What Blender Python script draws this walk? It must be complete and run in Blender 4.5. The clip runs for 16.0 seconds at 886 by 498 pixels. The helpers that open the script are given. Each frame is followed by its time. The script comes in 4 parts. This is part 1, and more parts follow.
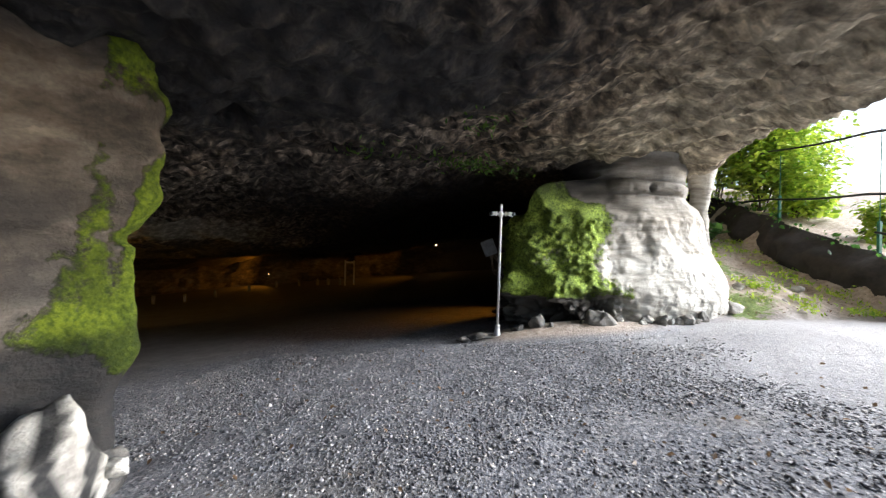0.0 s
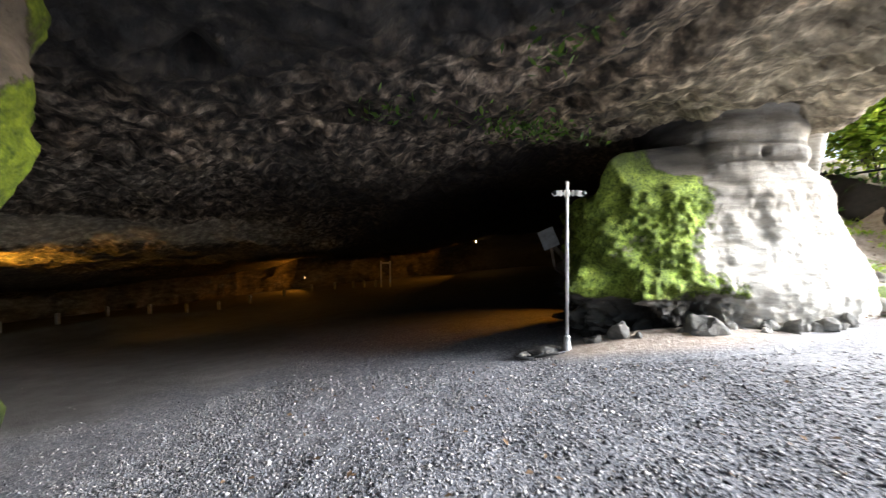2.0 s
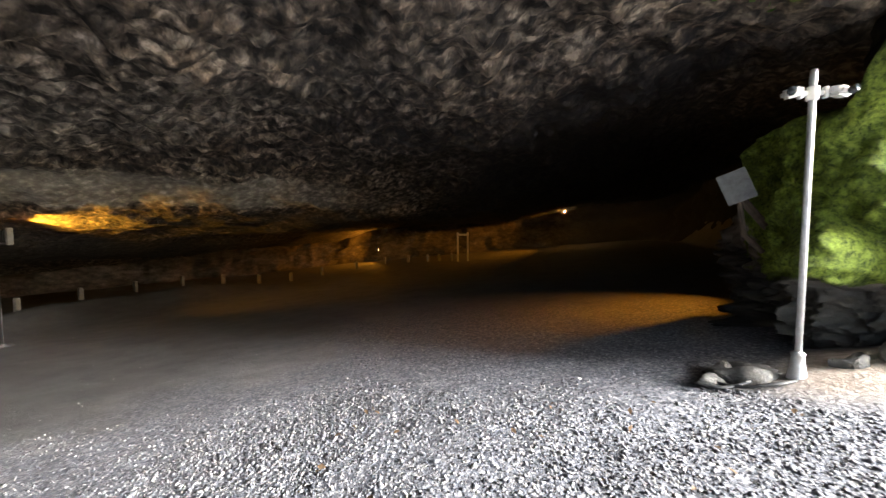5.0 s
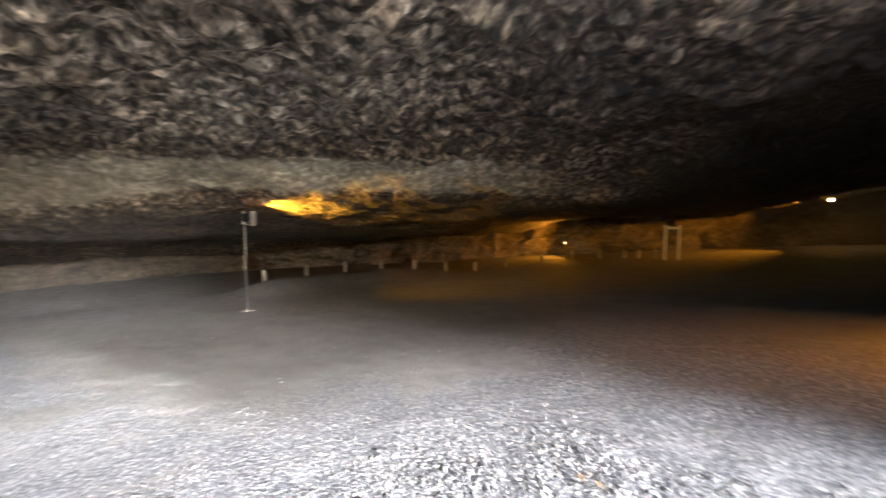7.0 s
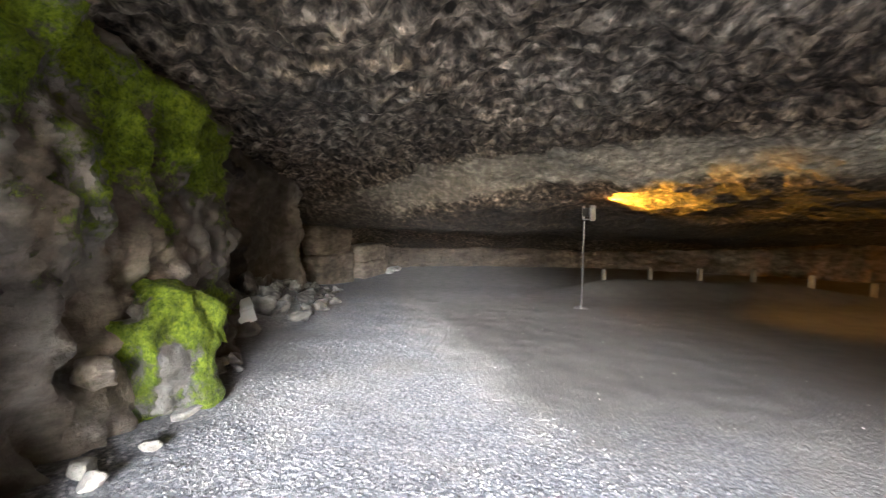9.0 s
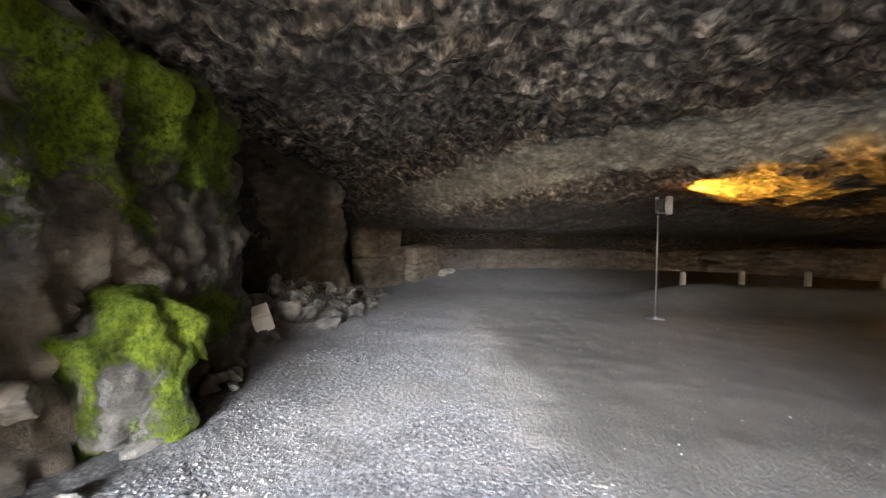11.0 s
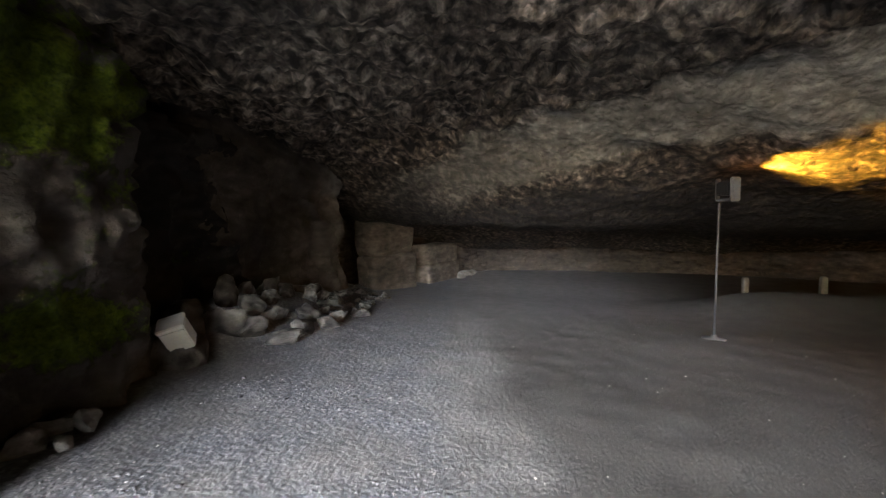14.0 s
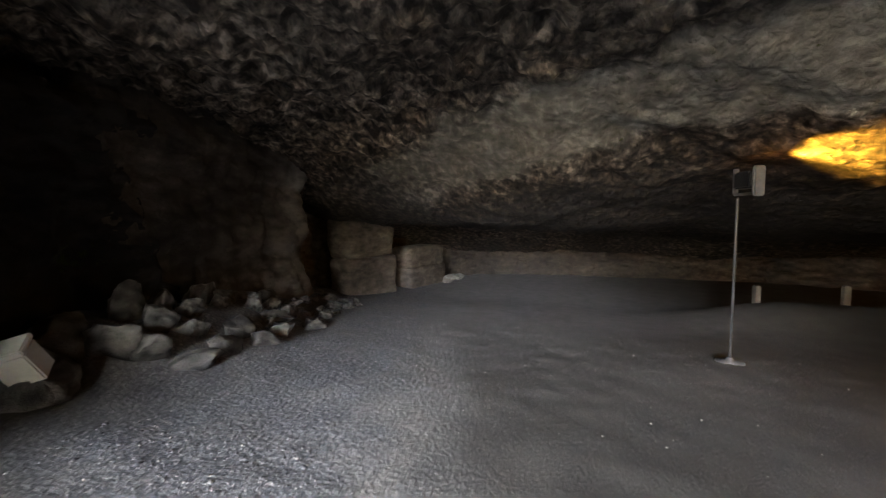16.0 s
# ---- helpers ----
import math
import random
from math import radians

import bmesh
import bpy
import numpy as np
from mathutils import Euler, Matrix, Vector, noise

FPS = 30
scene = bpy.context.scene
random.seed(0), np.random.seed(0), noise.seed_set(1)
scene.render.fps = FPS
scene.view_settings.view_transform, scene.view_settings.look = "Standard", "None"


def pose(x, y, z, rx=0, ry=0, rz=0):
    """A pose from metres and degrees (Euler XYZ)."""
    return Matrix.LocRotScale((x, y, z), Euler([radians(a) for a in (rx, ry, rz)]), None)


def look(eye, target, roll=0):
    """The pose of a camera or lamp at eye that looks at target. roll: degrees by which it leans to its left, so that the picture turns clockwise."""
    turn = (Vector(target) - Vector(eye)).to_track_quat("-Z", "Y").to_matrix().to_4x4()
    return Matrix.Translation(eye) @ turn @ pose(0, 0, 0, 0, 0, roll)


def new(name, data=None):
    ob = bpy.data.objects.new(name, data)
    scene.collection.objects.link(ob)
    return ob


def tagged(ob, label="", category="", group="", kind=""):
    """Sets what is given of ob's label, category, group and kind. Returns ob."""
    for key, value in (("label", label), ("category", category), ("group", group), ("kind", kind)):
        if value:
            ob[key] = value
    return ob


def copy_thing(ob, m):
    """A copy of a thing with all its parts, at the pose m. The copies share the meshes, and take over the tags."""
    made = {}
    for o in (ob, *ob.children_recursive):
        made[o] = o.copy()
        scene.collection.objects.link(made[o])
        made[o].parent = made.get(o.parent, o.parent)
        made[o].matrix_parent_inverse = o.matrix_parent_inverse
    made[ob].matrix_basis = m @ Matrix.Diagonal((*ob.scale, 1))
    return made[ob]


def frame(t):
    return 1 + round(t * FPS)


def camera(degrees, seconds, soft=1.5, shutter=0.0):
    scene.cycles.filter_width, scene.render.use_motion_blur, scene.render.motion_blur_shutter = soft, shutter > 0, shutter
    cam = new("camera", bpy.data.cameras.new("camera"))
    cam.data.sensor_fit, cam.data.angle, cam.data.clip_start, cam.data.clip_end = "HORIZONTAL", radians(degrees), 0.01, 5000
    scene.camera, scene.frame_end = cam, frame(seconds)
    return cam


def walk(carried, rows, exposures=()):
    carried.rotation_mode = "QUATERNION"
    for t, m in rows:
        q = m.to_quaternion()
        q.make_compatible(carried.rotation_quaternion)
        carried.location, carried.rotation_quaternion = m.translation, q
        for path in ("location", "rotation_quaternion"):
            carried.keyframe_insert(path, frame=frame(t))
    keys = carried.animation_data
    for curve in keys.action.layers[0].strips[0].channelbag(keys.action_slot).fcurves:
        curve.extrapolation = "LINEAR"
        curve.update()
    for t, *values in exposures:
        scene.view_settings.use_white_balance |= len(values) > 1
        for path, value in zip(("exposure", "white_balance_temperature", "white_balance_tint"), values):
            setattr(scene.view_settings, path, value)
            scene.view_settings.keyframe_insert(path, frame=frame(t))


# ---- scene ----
# ---- camera ----
cam = camera(93.6, 16.0, soft=1.3, shutter=0.6)
METRES, EYE, TILT, LEAN, TURN = 10.1, 1.5, 0.0, 0.0, 0.0
ROWS = [
    (0.0, 0.0, 0.0, 0.0, 0.0, -0.06, -1.28),
    (0.5, -0.0007, 0.0368, -0.0023, 0.38, -0.03, -1.18),
    (1.0, -0.0065, 0.075, -0.0045, 1.17, -0.01, -1.05),
    (1.5, -0.0147, 0.1159, -0.0064, 2.78, -0.16, 0.47),
    (2.0, -0.0196, 0.1597, -0.0083, 5.09, -0.28, 0.75),
    (2.5, -0.0292, 0.2022, -0.0133, 7.81, -0.48, 0.83),
    (3.0, -0.0361, 0.2434, -0.0174, 11.4, -1.11, 1.0),
    (3.5, -0.0471, 0.2815, -0.0205, 15.61, -1.83, 1.18),
    (6.0, -0.1224, 0.4367, -0.0393, 15.17, -4.58, 0.17),
    (6.5, -0.1446, 0.4611, -0.0424, 25.02, -4.5, 0.85),
    (7.0, -0.1655, 0.4821, -0.0444, 39.73, -4.46, -0.02),
    (7.5, -0.1842, 0.5014, -0.0467, 49.2, -4.47, 0.23),
    (8.0, -0.2034, 0.5133, -0.0502, 60.89, -4.73, 0.44),
    (8.5, -0.2171, 0.526, -0.0543, 76.15, -4.42, 0.58),
    (9.0, -0.2301, 0.5372, -0.0572, 85.24, -4.6, -0.48),
    (9.5, -0.2492, 0.5473, -0.0592, 87.75, -4.67, -0.32),
    (12.0, -0.3801, 0.5959, -0.0766, 97.04, -4.22, 0.58),
    (12.5, -0.4095, 0.6016, -0.0808, 97.49, -4.26, 0.55),
    (13.0, -0.4346, 0.6097, -0.0809, 97.75, -4.27, 0.57),
    (13.5, -0.4601, 0.6239, -0.0834, 98.19, -4.13, 0.62),
    (14.0, -0.4828, 0.6306, -0.0863, 98.78, -4.15, 0.51),
    (14.5, -0.5087, 0.6369, -0.0864, 98.8, -4.11, 0.14),
    (15.0, -0.5363, 0.6465, -0.0896, 98.55, -3.88, 0.26),
    (15.5, -0.5649, 0.6547, -0.0926, 98.51, -3.81, 0.19),
    (16.0, -0.5958, 0.6593, -0.0944, 98.49, -3.85, 0.01),
]
EXPOSURES = [(0.0, 1.4, 5900, 10), (1.5, 1.8, 5900, 10), (2.5, 2.25, 5900, 10), (3.5, 2.4, 5950, 10), (6.0, 3.8, 6250, 10), (7.0, 4.2, 6100, 10), (8.0, 4.25, 5900, 10), (9.5, 4.08, 5900, 10), (12.0, 3.65, 5850, 10), (14.0, 3.25, 5800, 10), (16.0, 3.0, 5800, 10)]
walk(cam, [(t, pose(0, 0, EYE, TILT, LEAN, TURN) @ pose(METRES * x, METRES * y, METRES * z, 90 + pitch, roll, yaw)) for t, x, y, z, yaw, pitch, roll in ROWS], EXPOSURES)

# ---- world, sun ----
SUN_FROM = Vector((0.92, -0.06, 0.38)).normalized()
world = bpy.data.worlds.new("world")
scene.world = world
world.use_nodes = True
wn = world.node_tree
sky = wn.nodes.new("ShaderNodeTexSky")
sky.sky_type = "NISHITA"
sky.sun_disc = False
sky.sun_elevation = math.asin(SUN_FROM.z)
sky.sun_rotation = math.atan2(SUN_FROM.x, SUN_FROM.y)
sky.air_density, sky.dust_density = 1.0, 4.0
wn.links.new(sky.outputs[0], wn.nodes["Background"].inputs[0])
wn.nodes["Background"].inputs[1].default_value = 0.15
sun_data = bpy.data.lights.new("sun", "SUN")
sun_data.energy, sun_data.angle, sun_data.color = 5.0, radians(34), (1.0, 1.0, 1.0)
sun = new("sun", sun_data)
sun.matrix_world = look(SUN_FROM * 60, (0, 0, 0))


# ---- noise and surfaces ----
def hash3(i, j, k, seed):
    n = (i.astype(np.int64) * 374761393 + j.astype(np.int64) * 668265263 + k.astype(np.int64) * 2147483647 + seed * 974711) & 0xFFFFFFFF
    n = ((n ^ (n >> 13)) * 1274126177) & 0xFFFFFFFF
    n = ((n ^ (n >> 15)) * 2246822519) & 0xFFFFFFFF
    return ((n ^ (n >> 16)) & 0xFFFFFF) / 0xFFFFFF


def vnoise(p, scale, seed=0):
    """Smooth value noise, -1 to 1, at points p (..., 3)."""
    q = np.asarray(p, dtype=float) * scale
    c = np.floor(q)
    f = q - c
    f = f * f * (3 - 2 * f)
    c = c.astype(np.int64)
    out = 0
    for dx in (0, 1):
        for dy in (0, 1):
            for dz in (0, 1):
                w = np.where(dx, f[..., 0], 1 - f[..., 0]) * np.where(dy, f[..., 1], 1 - f[..., 1]) * np.where(dz, f[..., 2], 1 - f[..., 2])
                out = out + w * hash3(c[..., 0] + dx, c[..., 1] + dy, c[..., 2] + dz, seed)
    return out * 2 - 1


def fbm(p, scale, octaves=4, seed=0, gain=0.5):
    out, a = 0, 1.0
    for o in range(octaves):
        out = out + a * vnoise(p, scale * 2.03 ** o, seed + 17 * o)
        a *= gain
    return out


def worley(p, scale, seed=0):
    """Distance to the nearest of random cell points, about 0 to 1, and a value of that cell."""
    q = np.asarray(p, dtype=float) * scale
    c = np.floor(q).astype(np.int64)
    best = np.full(q.shape[:-1], 9.0)
    val = np.zeros(q.shape[:-1])
    for dx in (-1, 0, 1):
        for dy in (-1, 0, 1):
            for dz in (-1, 0, 1):
                i, j, k = c[..., 0] + dx, c[..., 1] + dy, c[..., 2] + dz
                d = (i + hash3(i, j, k, seed) - q[..., 0]) ** 2 + (j + hash3(i, j, k, seed + 1) - q[..., 1]) ** 2 + (k + hash3(i, j, k, seed + 2) - q[..., 2]) ** 2
                m = d < best
                val = np.where(m, hash3(i, j, k, seed + 3), val)
                best = np.minimum(best, d)
    return np.sqrt(best), val


def step(a, b, x):
    u = np.clip((x - a) / (b - a), 0, 1)
    return u * u * (3 - 2 * u)


def blob(x, y, cx, cy, rx, ry):
    return np.exp(-(((x - cx) / rx) ** 2 + ((y - cy) / ry) ** 2))


def berm(x, y):
    """Low bank of earth on which the bollards stand."""
    u, w = 0.44 * (x + 14.3) + 0.9 * (y - 14.8), 0.9 * (x + 14.3) - 0.44 * (y - 14.8)
    return 0.52 * np.exp(-(w / 1.5) ** 2) * step(5.5, 0.5, u) * step(-5.5, -2.5, u)


def rubble(x, y):
    """Low shelf of fallen rock along the inner wall."""
    foot_y = 3.95 - 0.12 * (x + 11) ** 2 * (x > -11) - 0.22 * np.clip(-11 - x, 0, 9)
    return (0.5 - 0.055 * np.clip(-10 - x, 0, 6)) * step(0.0, 1.3, foot_y - y) * step(-8.7, -9.8, x) * step(-18.8, -16.5, x)


def ground_z(x, y):
    """Height of the bare ground: it falls to the west, dips in the cave mouth and climbs as a bank beside the pillar."""
    x, y = np.asarray(x, dtype=float), np.asarray(y, dtype=float)
    z = 0.085 * np.clip(x, -18, 6) + berm(x, y) + 0.09 * blob(x, y, -11.5, 9.5, 1.5, 1.5) - 0.03 * np.clip(y, -8, 11) + 0.012 * np.clip(y - 15, 0, 12)
    z = z - 0.27 * np.exp(-((x + 5) ** 2 + (y - 6.5) ** 2) / 20.5)
    z = z + 0.36 * np.clip(y - 8.3, 0, 9) * step(4.6, 6.6, x)
    z = z + 0.85 * step(9.0, 9.9, x) * step(4.0, 9.0, y)
    return z + rubble(x, y)


def ceiling_z(x, y):
    """Height of the roof: about three metres at the mouth, lower to the west and the north."""
    x, y = np.asarray(x, dtype=float), np.asarray(y, dtype=float)
    z = 3.12 + 0.068 * np.clip(x, -12, 3) + 0.27 * np.clip(x + 12, -12, 0)
    z = z - 1.0 * step(0, 4.2, -0.75 * (x + 8) + 0.66 * (y - 8.5)) * step(-20, -14, x)
    z = z - 0.5 * step(9.0, 16.0, y) * step(2, -4, x)
    z = z - 0.14 * step(4.3, 3.1, y) * step(-5.5, -8.0, x) * step(-15, -11, x)
    return np.maximum(z, ground_z(x, y) + 1.15)


def drip(x, y):
    """Distance outside the edge of the overhang."""
    x, y = np.asarray(x, dtype=float), np.asarray(y, dtype=float)
    p = np.stack([x, y, 0 * x], -1)
    # the south edge is unseen, placed to set how much sky light enters
    return np.maximum(x - 5.1 - 0.32 * np.clip(y - 8.5, 0, 14), -1.2 - y) + 0.3 * vnoise(p, 0.8, 5)


def mesh_of(name, verts, faces, mats, smooth=True, attrs=None):
    me = bpy.data.meshes.new(name)
    me.from_pydata(verts, [], faces)
    for m in mats:
        me.materials.append(m)
    if smooth:
        me.polygons.foreach_set("use_smooth", [True] * len(me.polygons))
    for key, values in (attrs or {}).items():
        a = me.attributes.new(key, "FLOAT", "POINT")
        a.data.foreach_set("value", np.asarray(values, dtype=np.float32).ravel())
    me.update()
    return me


def grid_faces(n, m, wrap=False):
    i = np.arange(n * m).reshape(n, m)
    if wrap:
        i = np.concatenate([i, i[:, :1]], 1)
    return np.stack([i[:-1, :-1], i[1:, :-1], i[1:, 1:], i[:-1, 1:]], -1).reshape(-1, 4).tolist()


def spaced(spans):
    """A line of coordinates from (from, to, spacing) spans."""
    out = [np.arange(a, b, d) for a, b, d in spans] + [[spans[-1][1]]]
    return np.concatenate(out)


# ---- materials ----
def mat(name):
    m = bpy.data.materials.new(name)
    m.use_nodes = True
    return m, m.node_tree.nodes, m.node_tree.links, m.node_tree.nodes["Principled BSDF"]


def nd(nodes, kind, **kw):
    n = nodes.new("ShaderNode" + kind)
    for k, v in kw.items():
        n.inputs[k.replace("_", " ")].default_value = v
    return n


def ramp(nodes, links, src, stops):
    r = nodes.new("ShaderNodeValToRGB")
    e = r.color_ramp.elements
    while len(e) < len(stops):
        e.new(0.5)
    for el, (pos, col) in zip(e, stops):
        el.position, el.color = pos, (*col, 1) if len(col) == 3 else col
    links.new(src, r.inputs[0])
    return r.outputs[0]


def blend(nodes, links, fac, a, b, kind="MIX"):
    m = nodes.new("ShaderNodeMix")
    m.data_type, m.blend_type = "RGBA", kind
    for sock, v in ((m.inputs[0], fac), (m.inputs[6], a), (m.inputs[7], b)):
        if hasattr(v, "is_output"):
            links.new(v, sock)
        elif isinstance(v, (int, float)):
            sock.default_value = v
        else:
            sock.default_value = (*v, 1)
    return m.outputs[2]


def maths(nodes, links, op, a, b):
    m = nodes.new("ShaderNodeMath")
    m.operation = op
    for sock, v in zip(m.inputs, (a, b)):
        if hasattr(v, "is_output"):
            links.new(v, sock)
        else:
            sock.default_value = v
    return m.outputs[0]


def coords(nodes, links, scale=(1, 1, 1)):
    g = nodes.new("ShaderNodeNewGeometry")
    mp = nodes.new("ShaderNodeMapping")
    mp.inputs["Scale"].default_value = scale
    links.new(g.outputs["Position"], mp.inputs[0])
    return mp.outputs[0]


def tex(nodes, links, vec, scale, detail=6, rough=0.55):
    n = nd(nodes, "TexNoise", Scale=scale, Detail=detail, Roughness=rough)
    links.new(vec, n.inputs["Vector"])
    return n.outputs[0]


def cells(nodes, links, vec, scale, feature="F1"):
    n = nd(nodes, "TexVoronoi", Scale=scale)
    n.feature = feature
    links.new(vec, n.inputs["Vector"])
    return n


def bump(nodes, links, height, strength, dist, prev=None):
    b = nd(nodes, "Bump", Strength=strength, Distance=dist)
    links.new(height, b.inputs["Height"])
    if prev is not None:
        links.new(prev, b.inputs["Normal"])
    return b.outputs[0]


def attr(nodes, key):
    a = nodes.new("ShaderNodeAttribute")
    a.attribute_name = key
    return a.outputs["Fac"]


def rock_material(name, dark, mid, pale, grain=6.0, strata=1.0, pebbles=0.0, streak=False, moss=(0.36, 0.47, 0.03), moss_dark=(0.1, 0.16, 0.014)):
    """Weathered tuff: patches, strata and pebbles, with moss, black stains and painted shade where the mesh says."""
    m, n, l, b = mat(name)
    v = coords(n, l)
    vs = coords(n, l, (0.6, 0.6, 2.6 * strata + 0.4))
    big, med, fine = tex(n, l, vs, 0.9, 5), tex(n, l, vs, grain, 5, 0.6), tex(n, l, v, 38, 4, 0.6)
    col = ramp(n, l, maths(n, l, "ADD", maths(n, l, "MULTIPLY", big, 0.45), maths(n, l, "MULTIPLY", med, 0.55)), [(0.36, dark), (0.5, mid), (0.66, pale)])
    col = blend(n, l, 0.4, col, ramp(n, l, fine, [(0.3, (0.35, 0.35, 0.35)), (0.7, (1, 1, 1))]), "MULTIPLY")
    nrm = bump(n, l, med, 0.45, 0.05)
    nrm = bump(n, l, fine, 0.6, 0.02, nrm)
    if pebbles:
        w = cells(n, l, v, 8.5)
        peb = ramp(n, l, w.outputs["Distance"], [(0.0, (1, 1, 1)), (0.55, (0, 0, 0))])
        tint = ramp(n, l, w.outputs["Color"], [(0.0, (0.3, 0.28, 0.26)), (0.4, (0.75, 0.72, 0.68)), (0.7, (1.25, 1.2, 1.13)), (0.9, (2.3, 2.2, 2.1))])
        col = blend(n, l, 0.55 * pebbles, col, blend(n, l, 1.0, col, tint, "MULTIPLY"))
        nrm = bump(n, l, peb, 0.5 * pebbles, 0.05, nrm)
        wf = cells(n, l, v, 21)
        col = blend(n, l, 0.3 * pebbles, col, blend(n, l, 1.0, col, ramp(n, l, wf.outputs["Color"], [(0.0, (0.35, 0.34, 0.33)), (0.6, (1.0, 0.98, 0.95)), (1.0, (1.7, 1.65, 1.55))]), "MULTIPLY"))
        nrm = bump(n, l, ramp(n, l, wf.outputs["Distance"], [(0.0, (1, 1, 1)), (0.6, (0, 0, 0))]), 0.2 * pebbles, 0.012, nrm)
    # pale rock, and painted light where a mask puts it
    pal = attr(n, "pale")
    col = blend(n, l, maths(n, l, "MULTIPLY", pal, ramp(n, l, med, [(0.35, (0.45,) * 3), (0.6, (1,) * 3)])), col, (0.36, 0.35, 0.305) if streak else (0.62, 0.61, 0.56))
    if streak:
        pits = tex(n, l, coords(n, l, (1.0, 1.0, 0.3)), 7.0, 3, 0.55)
        rough_part = maths(n, l, "SUBTRACT", 1.0, maths(n, l, "MULTIPLY", pal, 0.75))
        col = blend(n, l, rough_part, col, ramp(n, l, pits, [(0.39, (0.12, 0.116, 0.11)), (0.46, (0.68, 0.66, 0.64)), (0.54, (1.15, 1.12, 1.09)), (0.63, (2.7, 2.65, 2.56))]), "MULTIPLY")
        nrm = bump(n, l, maths(n, l, "MULTIPLY", pits, rough_part), 0.55, 0.05, nrm)
        mp = n.new("ShaderNodeMapping")
        mp.inputs["Rotation"].default_value = (0, 0, radians(53))
        mp.inputs["Scale"].default_value = (0.5, 4.0, 2.0)
        l.new(v, mp.inputs[0])
        st = tex(n, l, mp.outputs[0], 1.6, 8, 0.7)
        sm = attr(n, "strata")
        # streak colours stand in for grazing light on the strata ridges
        col = blend(n, l, maths(n, l, "MULTIPLY", sm, 1.0), col, blend(n, l, 1.0, col, ramp(n, l, st, [(0.36, (0.42, 0.35, 0.28)), (0.5, (1.1, 0.98, 0.82)), (0.65, (1.9, 1.7, 1.45))]), "MULTIPLY"))
        nrm = bump(n, l, maths(n, l, "MULTIPLY", st, sm), 0.8, 0.09, nrm)
    # black stains and shade painted by the masks
    shade_stain = attr(n, "shade_stain")
    col = blend(n, l, maths(n, l, "MULTIPLY", shade_stain, ramp(n, l, med, [(0.3, (0.82,) * 3), (0.55, (1,) * 3)])), col, (0.018, 0.018, 0.019))
    mo = attr(n, "moss")
    edge = maths(n, l, "ADD", mo, maths(n, l, "MULTIPLY", maths(n, l, "SUBTRACT", tex(n, l, v, 7, 8, 0.7), 0.5), 1.1))
    mask = ramp(n, l, edge, [(0.42, (0,) * 3), (0.58, (1,) * 3)])
    mcol = ramp(n, l, tex(n, l, v, 22, 7, 0.75), [(0.36, moss_dark), (0.58, moss)])
    mcol = blend(n, l, 1.0, mcol, ramp(n, l, tex(n, l, v, 3.2, 4, 0.6), [(0.36, (0.52, 0.55, 0.48)), (0.6, (1.2, 1.2, 1.15))]), "MULTIPLY")
    # moss takes the same darkening
    mcol = blend(n, l, maths(n, l, "MULTIPLY", shade_stain, 0.8), mcol, (0.02, 0.035, 0.006))
    col = blend(n, l, mask, col, mcol)
    nrm = bump(n, l, maths(n, l, "MULTIPLY", mask, tex(n, l, v, 16, 7, 0.75)), 1.0, 0.11, nrm)
    nrm = bump(n, l, tex(n, l, v, 60, 4, 0.8), 0.5, 0.015, nrm)
    l.new(col, b.inputs["Base Color"])
    l.new(nrm, b.inputs["Normal"])
    b.inputs["Roughness"].default_value = 0.88
    b.inputs["Specular IOR Level"].default_value = 0.3
    return m


